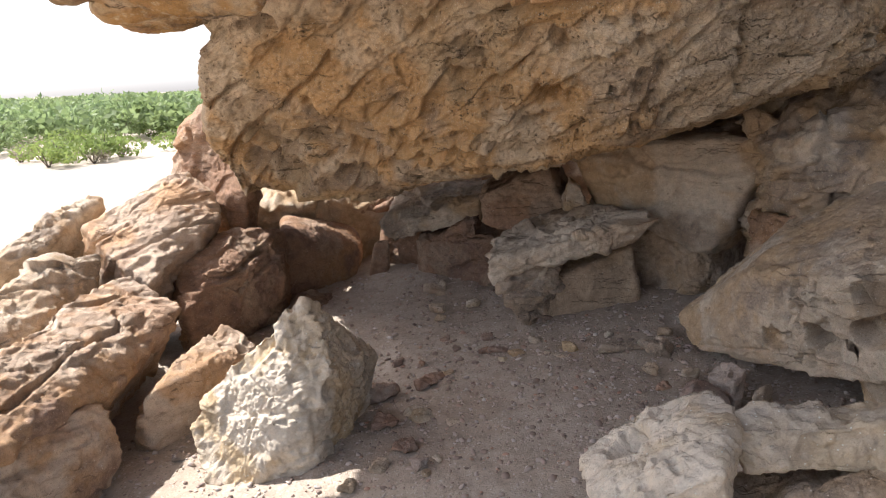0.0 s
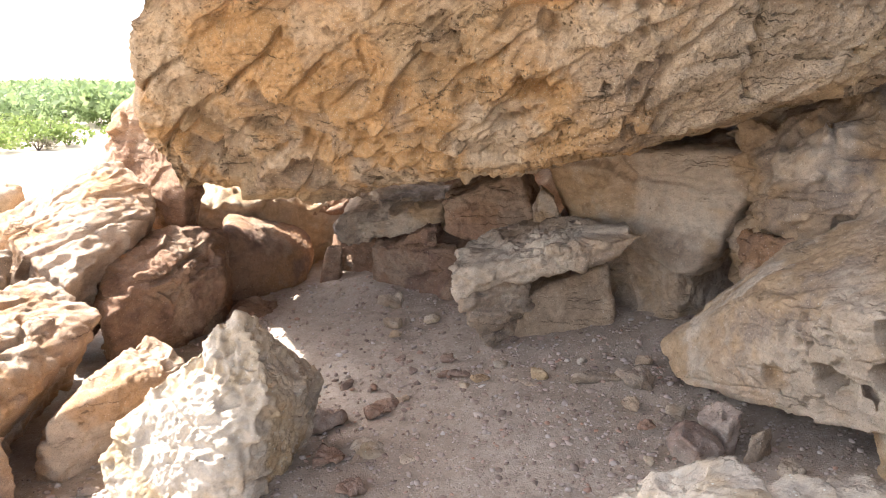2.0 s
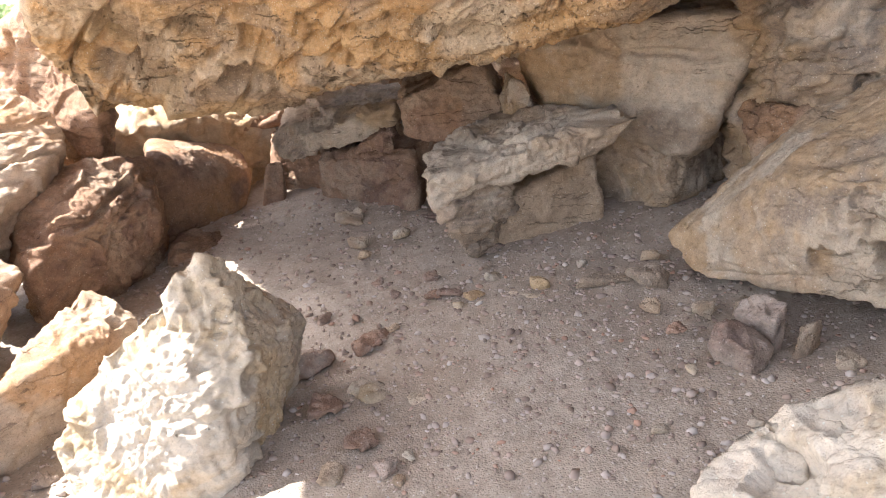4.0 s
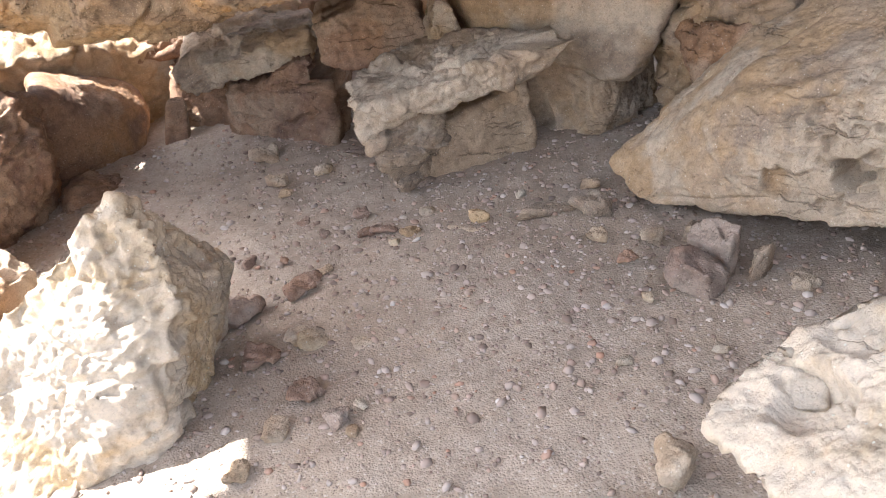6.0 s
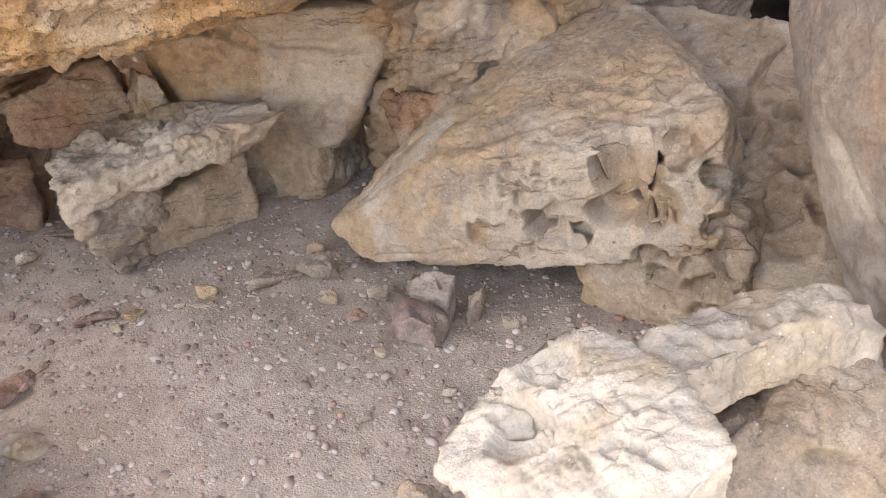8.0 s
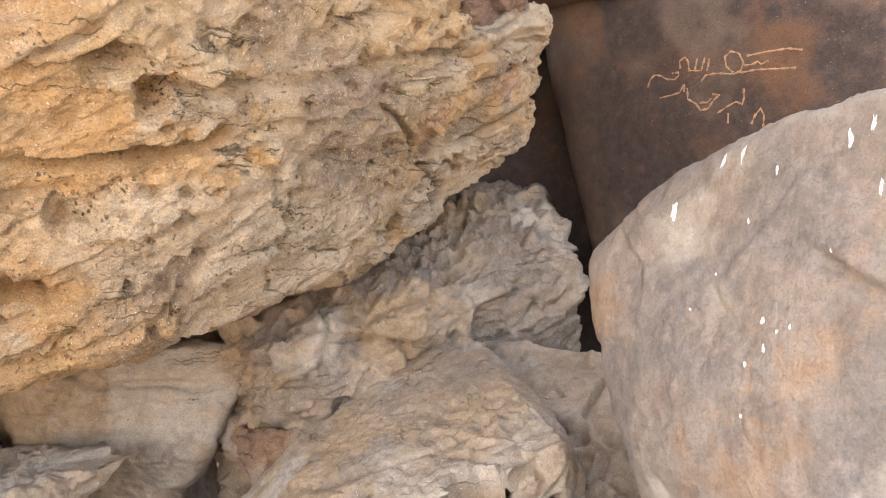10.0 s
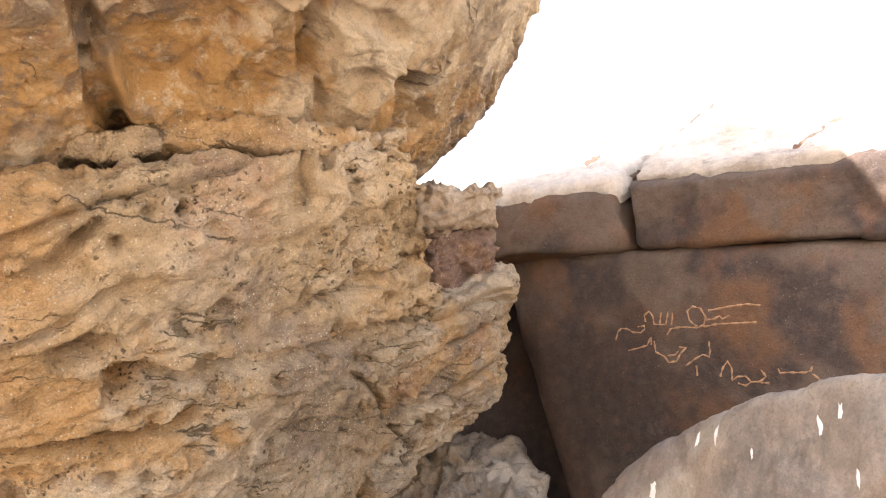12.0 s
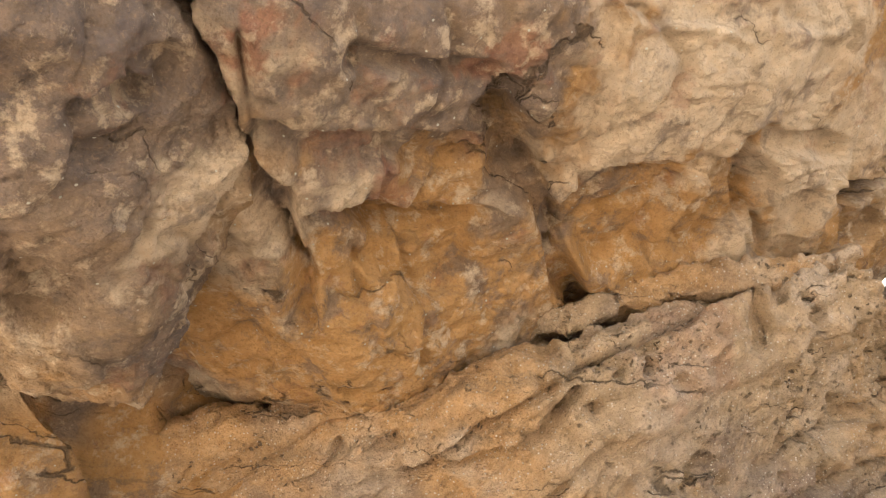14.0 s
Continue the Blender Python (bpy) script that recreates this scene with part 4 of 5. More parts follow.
# dark tint raised to 0.5 to paint the deep shade under the ledge
rock("honeycomb_rock", [(1.53, 3.95, 0.96), (2.16, 3.85, 1.30), (3.04, 4.03, 1.75), (3.43, 3.87, 1.75), (3.05, 3.45, 1.35), (2.41, 4.12, 0.97), (1.6, 4.6, 1.2), (3.2, 5, 1.9), (2.0, 4.0, 0.3), (3.3, 3.8, 0.0), (1.7, 4.8, 0), (3.3, 5, 0)],
     TAN, "honeycombed rubble rock under the ledge", res=0.019, lumps=(0.04, 0.35), cells=(0.10, 0.06, 0.1), broken=(0.22, 0.10, (BED, 1.8)), tints=(0.6, 0.5, 0.0), pits=[(1.77, 4.02, 1.15, 0.05, 0.14), (1.52, 4.04, 0.98, 0.045, 0.12), (1.62, 4.0, 1.08, 0.05, 0.12), (2.3, 3.95, 1.30, 0.05, 0.12)])
rock("beige_block", [(0.70, 5.02, 0.95), (1.26, 4.73, 1.02), (1.67, 4.25, 1.02), (1.42, 4.48, 0.36), (1.22, 4.77, 0.50), (0.91, 5.04, 0.54), (1.0, 6.0, 1.0), (1.9, 5.2, 1.1), (1.9, 5.0, 0.4), (1.0, 5.8, 0.4)], TAN, "smooth beige block under the ledge", res=0.015, sharp=34,
     lumps=(0.012, 0.4), medium=(0.006, 0.12), broken=(0.4, 0.03, (BED, 2.0)), tints=(0.55, 0.05, 0.15), cells=(0.08, 0.03, -0.1), cracks=[([(0.75, 5.0, 0.9), (1.05, 4.85, 0.92), (1.2, 4.75, 0.86), (1.5, 4.4, 0.84)], 0.03, 0.03)])
rock("propping_rock", [(0.95, 5.15, 0.56), (1.15, 4.95, -0.05), (1.38, 4.66, -0.05), (1.40, 4.62, 0.5), (1.9, 5.1, 0.5), (1.9, 4.9, -0.05), (0.9, 5.9, -0.05), (0.95, 5.8, 0.5)], TAN, "pitted rock under the beige block", res=0.012, cells=(0.09, 0.045, 0.2), broken=(0.2, 0.04, None), tints=(0.4, 0.2, 0.1))
rock("tilted_slab", [(0.20, 4.48, 0.36), (0.22, 4.50, 0.25), (1.13, 4.31, 0.62), (1.05, 4.36, 0.50), (0.27, 4.98, 0.42), (0.66, 5.18, 0.54), (0.95, 4.9, 0.60), (0.30, 4.95, 0.28), (0.7, 5.1, 0.40)], TAN, "tilted flat slab lying on another block", "slab", res=0.0095, sharp=40,
     lumps=(0.015, 0.25), medium=(0.008, 0.1), broken=(0.16, 0.045, ((-0.2, 0.2, 0.95), 2.0)), cells=(0.09, 0.02, 0.0), tints=(0.1, 0.15, 0.4), patches=[("v", (0.4, 4.8, 0.42), 0.2, 0.8)])
rock("wedge_block", [(0.24, 4.50, 0.28), (0.33, 4.48, 0.06), (0.42, 4.55, -0.07), (0.62, 4.55, 0.36), (0.60, 4.62, 0.12), (0.35, 5.1, 0.3), (0.45, 5.1, -0.06), (0.65, 5.0, 0.38), (0.65, 5.0, 0.0)], TAN, "broken block carrying the tilted slab", res=0.01, sharp=34, broken=(0.14, 0.05, ((-0.2, 0.2, 0.95), 2.0)), tints=(0.15, 0.15, 0.3))
rock("supporting_block", [(0.45, 4.66, -0.08), (1.04, 4.70, 0.38), (1.09, 4.70, -0.02), (0.58, 4.62, 0.20), (0.5, 5.3, -0.05), (1.15, 5.2, -0.02), (1.1, 5.1, 0.42), (0.5, 5.2, 0.35)], TAN, "flat grey block under the tilted slab", res=0.012, sharp=40, lumps=(0.01, 0.3), medium=(0.005, 0.1), broken=(0.3, 0.025, None), tints=(0.15, 0.3, 0.1))
rock("leaning_block", out([(0.15, 5.38, 0.60), (0.61, 5.26, 0.79), (0.72, 5.22, 0.50), (0.37, 5.26, 0.39), (0.2, 5.34, 0.44)], (0.1, 0.6, 0.05)), RUST, "angular pinkish block leaning under the ledge", res=0.012, sharp=40, lumps=(0.012, 0.25), broken=(0.2, 0.04, None), tints=(0.3, 0.0, 0.9))
rock("leaning_stone", [(0.66, 5.1, 0.45), (0.88, 5.0, 0.5), (0.72, 5.05, 0.72), (0.80, 5.0, 0.68), (0.7, 5.4, 0.45), (0.9, 5.3, 0.5), (0.75, 5.4, 0.75)], TAN, "wedge of rock behind the tilted slab", res=0.014, broken=(0.15, 0.04, None))
rock("low_boulder", [(-0.36, 6.1, -0.14), (0.23, 5.44, -0.10), (-0.33, 5.93, 0.22), (0.26, 5.55, 0.34), (-0.3, 6.6, 0.3), (0.5, 6.4, 0.35), (0.4, 6.3, -0.1), (-0.3, 6.6, -0.1)], RUST, "low brown boulder under the ledge", "boulder", res=0.013, sharp=14, lumps=(0.03, 0.3), broken=(0.3, 0.06, None), cracks=[([(-0.3, 5.9, 0.05), (0.0, 5.7, 0.05), (0.2, 5.5, 0.2)], 0.02, 0.04)])
rock("flat_plate", [(-0.60, 6.0, 0.31), (0.16, 5.68, 0.55), (-0.51, 6.0, 0.20), (0.16, 5.66, 0.38), (-0.5, 6.8, 0.5), (0.3, 6.8, 0.6), (-0.5, 6.8, 0.35), (0.3, 6.8, 0.4)], TAN, "flat layered plate of stone in the cave", "slab", res=0.013, sharp=34, broken=(0.22, 0.06, ((-0.25, 0.1, 0.95), 2.2)))
rock("small_block", [(-0.12, 5.62, 0.28), (0.14, 5.5, 0.30), (0.12, 5.48, 0.44), (-0.08, 5.6, 0.36), (0.0, 5.9, 0.3), (0.2, 5.8, 0.46)], RUST, "small reddish block between plate and boulder", res=0.014, broken=(0.12, 0.04, None))
rock("flat_plate", [(-0.9, 6.9, 0.42), (0.3, 6.5, 0.62), (-0.9, 6.8, 0.3), (0.3, 6.4, 0.48), (-0.8, 7.6, 0.6), (0.4, 7.4, 0.8), (-0.8, 7.6, 0.2), (0.4, 7.4, 0.3)], RUST, "flat layered plate of stone in the cave", "slab", res=0.016, sharp=30, broken=(0.25, 0.08, ((-0.25, 0.1, 0.95), 2.2)))
rock("round_boulder", [(-1.32, 5.72, -0.28), (-0.82, 6.25, -0.18), (-1.31, 5.74, 0.36), (-0.77, 6.35, 0.07), (-1.2, 6.3, 0.33), (-1.5, 6.4, 0.4), (-1.5, 6.5, -0.2), (-0.9, 6.9, -0.1), (-0.9, 6.8, 0.2)], RUST, "rounded reddish boulder at the back of the cave", "boulder", res=0.014, sharp=7, lumps=(0.02, 0.35), medium=(0.005, 0.1), tints=(0.2, 0.4, 0.0))
rock("standing_stone", [(-0.74, 6.12, -0.18), (-0.60, 6.12, -0.18), (-0.70, 6.34, 0.14), (-0.57, 6.36, 0.15), (-0.72, 6.3, -0.18), (-0.58, 6.32, -0.18), (-0.62, 6.45, 0.1)], RUST, "small upright stone leaning in the cave", "stone", res=0.014, sharp=8, lumps=(0.01, 0.2))
rock("dark_block", [(-0.70, 6.42, -0.2), (-0.28, 6.2, -0.2), (-0.66, 6.45, 0.24), (-0.28, 6.25, 0.28), (-0.7, 7.0, 0.3), (-0.3, 7.0, 0.35), (-0.7, 7.0, -0.2), (-0.3, 7.0, -0.2)], RUST, "dark angular block at the cave's back", res=0.016, broken=(0.2, 0.06, None))
rock("sunlit_ledge", [(-1.85, 6.2, 0.44), (-1.27, 6.6, 0.46), (-0.64, 6.9, 0.42), (-1.9, 7.4, 0.65), (-0.5, 7.8, 0.6), (-2.0, 6.4, -0.3), (-0.6, 6.9, -0.2), (-2, 7.6, -0.3), (-0.5, 8, -0.2)], TAN, "sunlit rock ledge at the far mouth of the cave", res=0.027, broken=(0.25, 0.12, None), lumps=(0.05, 0.3), tints=(0.7, 0.1, 0.2))
rock("cave_back", [(-0.5, 7.3, -0.3), (2.2, 6.2, -0.3), (-0.5, 7.4, 1.5), (2.2, 6.3, 1.9), (-0.3, 8.4, -0.3), (2.6, 7.2, -0.3), (-0.3, 8.4, 1.6), (2.6, 7.2, 1.8)], RUST, "dark rock wall at the back of the cave", res=0.03, broken=(0.4, 0.12, None))
for nm, cs, lab in (
    ("rubble_stone", [(1.50, 4.02, 0.44), (1.60, 4.12, 0.66), (1.74, 3.98, 0.66), (1.66, 3.96, 0.48), (1.6, 4.4, 0.6), (1.8, 4.3, 0.6), (1.7, 4.3, 0.3)], "pinkish stone jammed behind the slab"),
    ("rubble_stone", [(1.78, 4.16, 0.62), (1.84, 4.22, 0.86), (1.90, 4.18, 0.84), (1.9, 4.12, 0.62), (1.9, 4.4, 0.6), (1.95, 4.4, 0.8)], "thin upright stone jammed behind the slab"),
    ("rubble_stone", [(1.92, 4.10, 0.66), (1.96, 4.14, 0.88), (2.03, 4.10, 0.86), (2.04, 4.04, 0.68), (2.1, 4.4, 0.7), (2.1, 4.4, 0.85)], "reddish stone jammed behind the slab")):
    rock(nm, cs, RUST, lab, "stone", res=0.012, sharp=12, lumps=(0.012, 0.12), broken=(0.1, 0.025, None), tints=(0.3, 0.1, 0.6), group="jammed stones")

# ---------------------------------------------------------------- left hand rocks
SLOPE = (-0.55, 0.35, 0.75)
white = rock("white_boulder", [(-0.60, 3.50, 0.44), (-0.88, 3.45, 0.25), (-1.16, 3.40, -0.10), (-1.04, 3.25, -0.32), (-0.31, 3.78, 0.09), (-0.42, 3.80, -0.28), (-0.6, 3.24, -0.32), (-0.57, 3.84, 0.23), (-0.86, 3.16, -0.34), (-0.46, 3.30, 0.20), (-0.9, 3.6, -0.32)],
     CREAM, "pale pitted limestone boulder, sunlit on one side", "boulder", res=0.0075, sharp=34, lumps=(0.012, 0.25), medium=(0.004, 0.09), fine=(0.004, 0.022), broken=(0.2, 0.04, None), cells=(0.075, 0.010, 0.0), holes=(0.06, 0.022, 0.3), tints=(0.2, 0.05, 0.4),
     # large pale left patch and dark right patch paint the sunny and shaded sides
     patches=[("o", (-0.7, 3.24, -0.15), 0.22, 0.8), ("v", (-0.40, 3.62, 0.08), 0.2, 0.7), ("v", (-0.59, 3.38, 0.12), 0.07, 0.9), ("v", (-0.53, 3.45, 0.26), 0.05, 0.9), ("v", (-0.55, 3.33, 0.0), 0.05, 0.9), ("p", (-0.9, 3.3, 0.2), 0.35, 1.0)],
     # the small dark patches above lie on these three pits
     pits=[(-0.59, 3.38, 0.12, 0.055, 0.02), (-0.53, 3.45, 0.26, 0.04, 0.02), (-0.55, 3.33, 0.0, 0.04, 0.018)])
rock("orange_boulder", [(-1.25, 4.24, 0.15), (-1.01, 4.16, 0.02), (-1.39, 3.63, -0.37), (-1.55, 3.67, -0.39), (-1.10, 4.13, -0.34), (-1.28, 4.33, 0.08), (-1.12, 4.35, -0.01), (-1.45, 3.56, -0.05), (-1.6, 3.9, -0.37), (-1.3, 4.4, -0.32), (-1.3, 3.75, 0.0)],
     # the pale patch paints sun along the crest
     ROSY, "orange brown elongated boulder beside the white one", "boulder", res=0.011, sharp=18, lumps=(0.015, 0.3), broken=(0.25, 0.035, None), tints=(0.9, 0.0, 0.35), patches=[("p", (-1.3, 4.1, 0.1), 0.25, 0.5)])
rock("slanting_rock", out([(-2.95, 4.67, 0.35), (-2.62, 5.16, 0.53), (-2.56, 5.45, 0.69), (-2.46, 5.50, 0.68), (-2.52, 5.44, 0.51), (-2.64, 4.89, 0.40)], (-0.2, 0.35, -0.45)), TAN, "thin slanting tan slab with a sunlit crest", res=0.014, sharp=46, broken=(0.2, 0.06, (SLOPE, 2.0)), tints=(0.2, 0.2, 0.3), group="slanting rocks")
rock("slanting_rock", out([(-2.40, 5.05, 0.53), (-1.87, 5.50, 0.85), (-1.65, 5.45, 0.65), (-1.57, 5.26, 0.53), (-1.79, 4.60, 0.26), (-2.02, 4.73, 0.34)], (-0.3, 0.45, -0.65)), ROSY, "slanting brown rock with a sunlit top", res=0.012, sharp=46, beds=(SLOPE, 0.24, 0.02), lumps=(0.010, 0.3), medium=(0.004, 0.1), broken=(0.3, 0.045, (SLOPE, 2.0)), tints=(0.35, 0.25, 0.6), group="slanting rocks")
rock("slanting_rock", out([(-2.50, 3.97, 0.27), (-2.36, 4.59, 0.45), (-2.16, 4.81, 0.42), (-2.12, 4.66, 0.26), (-2.21, 3.85, 0.11), (-2.27, 3.56, 0.11)], (-0.3, 0.3, -0.45)), TAN, "slanting tan rock with a ragged edge", res=0.013, sharp=46, broken=(0.22, 0.06, (SLOPE, 2.0)), tints=(0.3, 0.2, 0.3), group="slanting rocks")
rock("slanting_rock", out([(-1.89, 2.95, 0.25), (-1.95, 4.09, 0.35), (-1.85, 4.50, 0.35), (-1.50, 4.36, 0.20), (-1.54, 3.48, 0.03), (-1.67, 2.62, 0.06)], (-0.35, 0.25, -0.5)), ROSY, "long tan orange rock beside the orange boulder", res=0.011, sharp=46, beds=(SLOPE, 0.24, 0.02), lumps=(0.010, 0.3), medium=(0.004, 0.1), broken=(0.3, 0.045, (SLOPE, 2.2)), tints=(0.75, 0.05, 0.5), group="slanting rocks",
     cracks=[([(-1.75, 3.0, 0.15), (-1.72, 3.5, 0.18), (-1.65, 3.85, 0.2)], 0.018, 0.04), ([(-1.65, 3.85, 0.2), (-1.75, 4.0, 0.28)], 0.015, 0.03)])
rock("slanting_rock", [(-1.75, 2.60, 0.03), (-1.51, 3.41, 0.03), (-1.44, 3.37, -0.14), (-1.57, 3.26, -0.46), (-1.65, 2.6, -0.46), (-2.2, 2.6, 0.0), (-2.1, 3.6, 0.05), (-2.1, 3.6, -0.5), (-2.2, 2.6, -0.5)], ROSY, "low orange brown rock at the floor's edge", res=0.011, sharp=40, beds=(SLOPE, 0.24, 0.02), lumps=(0.010, 0.3), medium=(0.004, 0.1), broken=(0.3, 0.045, (SLOPE, 2.0)), tints=(0.75, 0.05, 0.45), group="slanting rocks")
rock("red_rock", [(-1.77, 4.81, 0.19), (-1.50, 5.40, 0.46), (-1.25, 5.44, 0.41), (-1.18, 5.32, 0.10), (-1.40, 5.15, -0.32), (-1.60, 4.62, 0.12), (-1.65, 4.75, -0.34), (-1.9, 5.6, 0.3), (-1.3, 5.9, 0.3), (-1.3, 5.9, -0.3), (-2.0, 5.6, -0.3)], RUST, "dark red split rock in the shade", res=0.012, sharp=24, lumps=(0.02, 0.3), broken=(0.3, 0.07, (SLOPE, 1.5)), tints=(0.2, 0.5, 0.15),
     # pale patch paints the sunlit tip
     cracks=[([(-1.65, 4.8, 0.1), (-1.45, 5.05, 0.2), (-1.3, 5.3, 0.3)], 0.025, 0.05)], patches=[("p", (-1.45, 5.35, 0.45), 0.1, 0.7)])
rock("wedge_stone", [(-1.73, 5.66, 0.63), (-1.53, 5.72, 0.54), (-1.66, 5.60, 0.38), (-1.6, 6.0, 0.6), (-1.8, 5.9, 0.2), (-1.5, 5.9, 0.2)], RUST, "dark wedge of stone by the cave mouth", "stone", res=0.014, broken=(0.15, 0.03, None))
rock("end_pillar", [(-2.11, 5.89, 0.74), (-2.03, 6.06, 1.16), (-1.70, 5.86, 1.30), (-1.40, 5.45, 0.69), (-1.66, 5.58, 0.56), (-2.1, 6.1, -0.2), (-1.7, 5.9, -0.2), (-2.0, 6.3, 1.2), (-1.6, 6.0, 1.5), (-1.7, 6.2, -0.2), (-1.4, 5.9, 1.2)], RUST, "reddish rock end of the ledge, pale on its outer side", res=0.014, sharp=24, broken=(0.25, 0.05, None), tints=(0.5, 0.1, 0.4))
rock("low_slab", [(-1.20, 5.35, -0.28), (-0.95, 5.5, -0.28), (-1.15, 5.4, -0.14), (-0.95, 5.55, -0.16), (-1.2, 5.75, -0.12), (-0.95, 5.8, -0.14), (-1.0, 5.8, -0.28), (-1.2, 5.7, -0.28)], RUST, "low brown slab in front of the round boulder", "slab", res=0.013, broken=(0.12, 0.03, None))

# ---------------------------------------------------------------- foreground slab
worn = rock("worn_slab", [(0.47, 2.27, 0.31), (0.67, 2.29, 0.46), (0.78, 2.25, 0.52), (0.85, 2.13, 0.51), (0.72, 1.80, 0.50), (0.54, 1.78, 0.43), (0.44, 1.98, 0.34),
     (0.56, 2.17, 0.22), (0.8, 2.15, 0.30), (0.75, 1.82, 0.36), (0.58, 1.85, 0.28)], CREAM, "pale wind-worn hollowed limestone slab", "slab", res=0.0065, sharp=26,
     lumps=(0.02, 0.2), medium=(0.005, 0.08), fine=(0.004, 0.02), holes=(0.045, 0.012, 0.15), beds=((0.1, 0.7, 0.7), 0.05, 0.005), broken=(0.2, 0.016, None), tints=(0.15, 0.05, 0.6), pits=[(0.57, 2.13, 0.41, 0.075, 0.045), (0.61, 2.18, 0.39, 0.045, 0.03), (0.70, 2.19, 0.48, 0.06, 0.02)],
     patches=[("v", (0.55, 2.15, 0.41), 0.07, 0.7), ("o", (0.70, 2.2, 0.48), 0.09, 0.6)])
arm = rock("arm", [(0.75, 2.15, 0.50), (1.30, 2.12, 0.50), (1.30, 1.90, 0.56), (0.80, 1.98, 0.52), (0.75, 2.12, 0.38), (1.3, 2.1, 0.36), (1.3, 1.9, 0.40), (0.8, 1.97, 0.42)], CREAM, "", "", res=0.0075, sharp=16,
     lumps=(0.02, 0.15), medium=(0.008, 0.08), broken=(0.12, 0.025, None), tints=(0.15, 0.05, 0.6))
arm.parent = worn
rock("buried_rock", [(0.60, 1.95, -0.20), (0.70, 2.2, -0.15), (1.35, 2.3, -0.1), (1.4, 1.7, -0.2), (0.75, 2.15, 0.32), (0.75, 1.95, 0.35), (1.3, 2.15, 0.42), (1.3, 1.8, 0.45), (0.7, 1.7, -0.2)], TAN, "grey brown rock carrying the worn slab", res=0.012, sharp=12, lumps=(0.05, 0.25), broken=(0.2, 0.06, None), tints=(0.3, 0.3, 0.2))

# ---------------------------------------------------------------- carved writing and droppings
from mathutils.bvhtree import BVHTree


def tree_of(ob):
    me = ob.data
    return BVHTree.FromPolygons([v.co for v in me.vertices], [p.vertices[:] for p in me.polygons])


def plain(name, colour, rough=0.9, spread=0.15, scale=60):
    m = bpy.data.materials.new(name)
    m.use_nodes = True
    nt = m.node_tree
    bs = nt.nodes["Principled BSDF"]
    co = nt.nodes.new("ShaderNodeNewGeometry").outputs["Position"]
    nt.links.new(mix(nt, ramp(nt, noise_out(nt, co, scale), 0.35, 0.65), colour, tuple(x * (1 - 2 * spread) for x in colour)), bs.inputs["Base Color"])
    bs.inputs["Roughness"].default_value = rough
    return m


CARVED = plain("pecked_rock", (0.44, 0.26, 0.14), 0.9, 0.2)
GUANO = plain("white_dropping", (0.74, 0.72, 0.68), 0.8, 0.1)


def on_panel(tree, dx, dy):
    """A place on the inscribed face, dx to the right and dy down from the head of the writing."""
    hit = tree.ray_cast(Vector((1.5, 2.93 - 0.0027 * dx + 0.0008 * dy, 2.24 - 0.0022 * dy - 0.00056 * dx)), Vector((1, 0, 0)))
    return hit[0], hit[1]


def stroke(tree, line, width, parent, k):
    pts = []
    for (x0, y0), (x1, y1) in zip(line, line[1:]):
        n = max(2, int(math.hypot(x1 - x0, y1 - y0) / 4))
        pts += [(x0 + (x1 - x0) * i / n, y0 + (y1 - y0) * i / n) for i in range(n)]
    pts.append(line[-1])
    places = [on_panel(tree, x, y) for x, y in pts]
    places = [(p, n) for p, n in places if p is not None]
    rim, faces = [], []
    for i, (p, n) in enumerate(places):
        a, b = places[max(i - 1, 0)][0], places[min(i + 1, len(places) - 1)][0]
        way = (b - a).normalized()
        side = way.cross(n).normalized()
        w = width * (0.8 + 0.35 * math.sin(i * 1.7 + k) + 0.2 * math.sin(i * 4.1 + 2 * k))
        rim += [p + side * w - n * 0.004, p + side * w * 0.6 + n * 0.002, p - side * w * 0.6 + n * 0.002, p - side * w - n * 0.004]
        if i:
            o = 4 * i
            faces += [(o - 4 + j, o - 3 + j, o + 1 + j, o + j) for j in range(3)]
    me = mesh_of("carved_stroke", np.array([tuple(v) for v in rim]), np.array(faces))
    me.materials.append(CARVED)
    ob = new("carved_stroke", me)
    ob.parent = parent
    return ob


panel = tree_of(inscribed)
STROKES = [
    [(-62, 46), (-60, 28), (-54, 20), (-40, 22), (-30, 28), (-14, 28), (-8, 20), (-10, 14), (-22, 16)],
    [(-8, 6), (-12, -8), (-4, -16), (4, -6), (8, 10), (18, 10), (18, -14)], [(18, 10), (30, 10), (30, -16)], [(38, -14), (40, 10)],
    [(34, 30), (40, 18), (56, 14), (86, 14)], [(86, 14), (96, 8), (98, -6), (86, -24), (72, -28), (64, -18), (70, 0), (84, 12)],
    [(96, 12), (120, 6), (150, 3), (180, 0)], [(100, -20), (130, -28), (160, -34), (182, -32)], [(100, -2), (112, -4), (120, -10), (126, -4), (136, -12)],
    [(-34, 66), (-14, 60), (0, 54), (6, 36), (8, 52)], [(12, 44), (18, 66), (34, 74), (44, 86), (56, 82), (62, 66), (70, 54), (58, 54)], [(40, 72), (52, 70), (58, 62)],
    [(74, 90), (88, 76), (100, 66), (112, 70), (112, 58), (108, 40)], [(92, 88), (96, 108)],
    [(134, 106), (136, 88), (142, 76), (150, 88), (154, 112), (162, 104), (174, 102), (184, 112), (176, 120), (164, 116)], [(184, 112), (198, 110), (206, 100), (196, 88)], [(200, 112), (212, 112)],
    [(222, 84), (226, 92), (236, 90), (262, 88), (270, 84), (270, 76)], [(272, 90), (284, 98)],
]
for k, line in enumerate(STROKES):
    stroke(panel, line, 0.0065, inscribed, k)

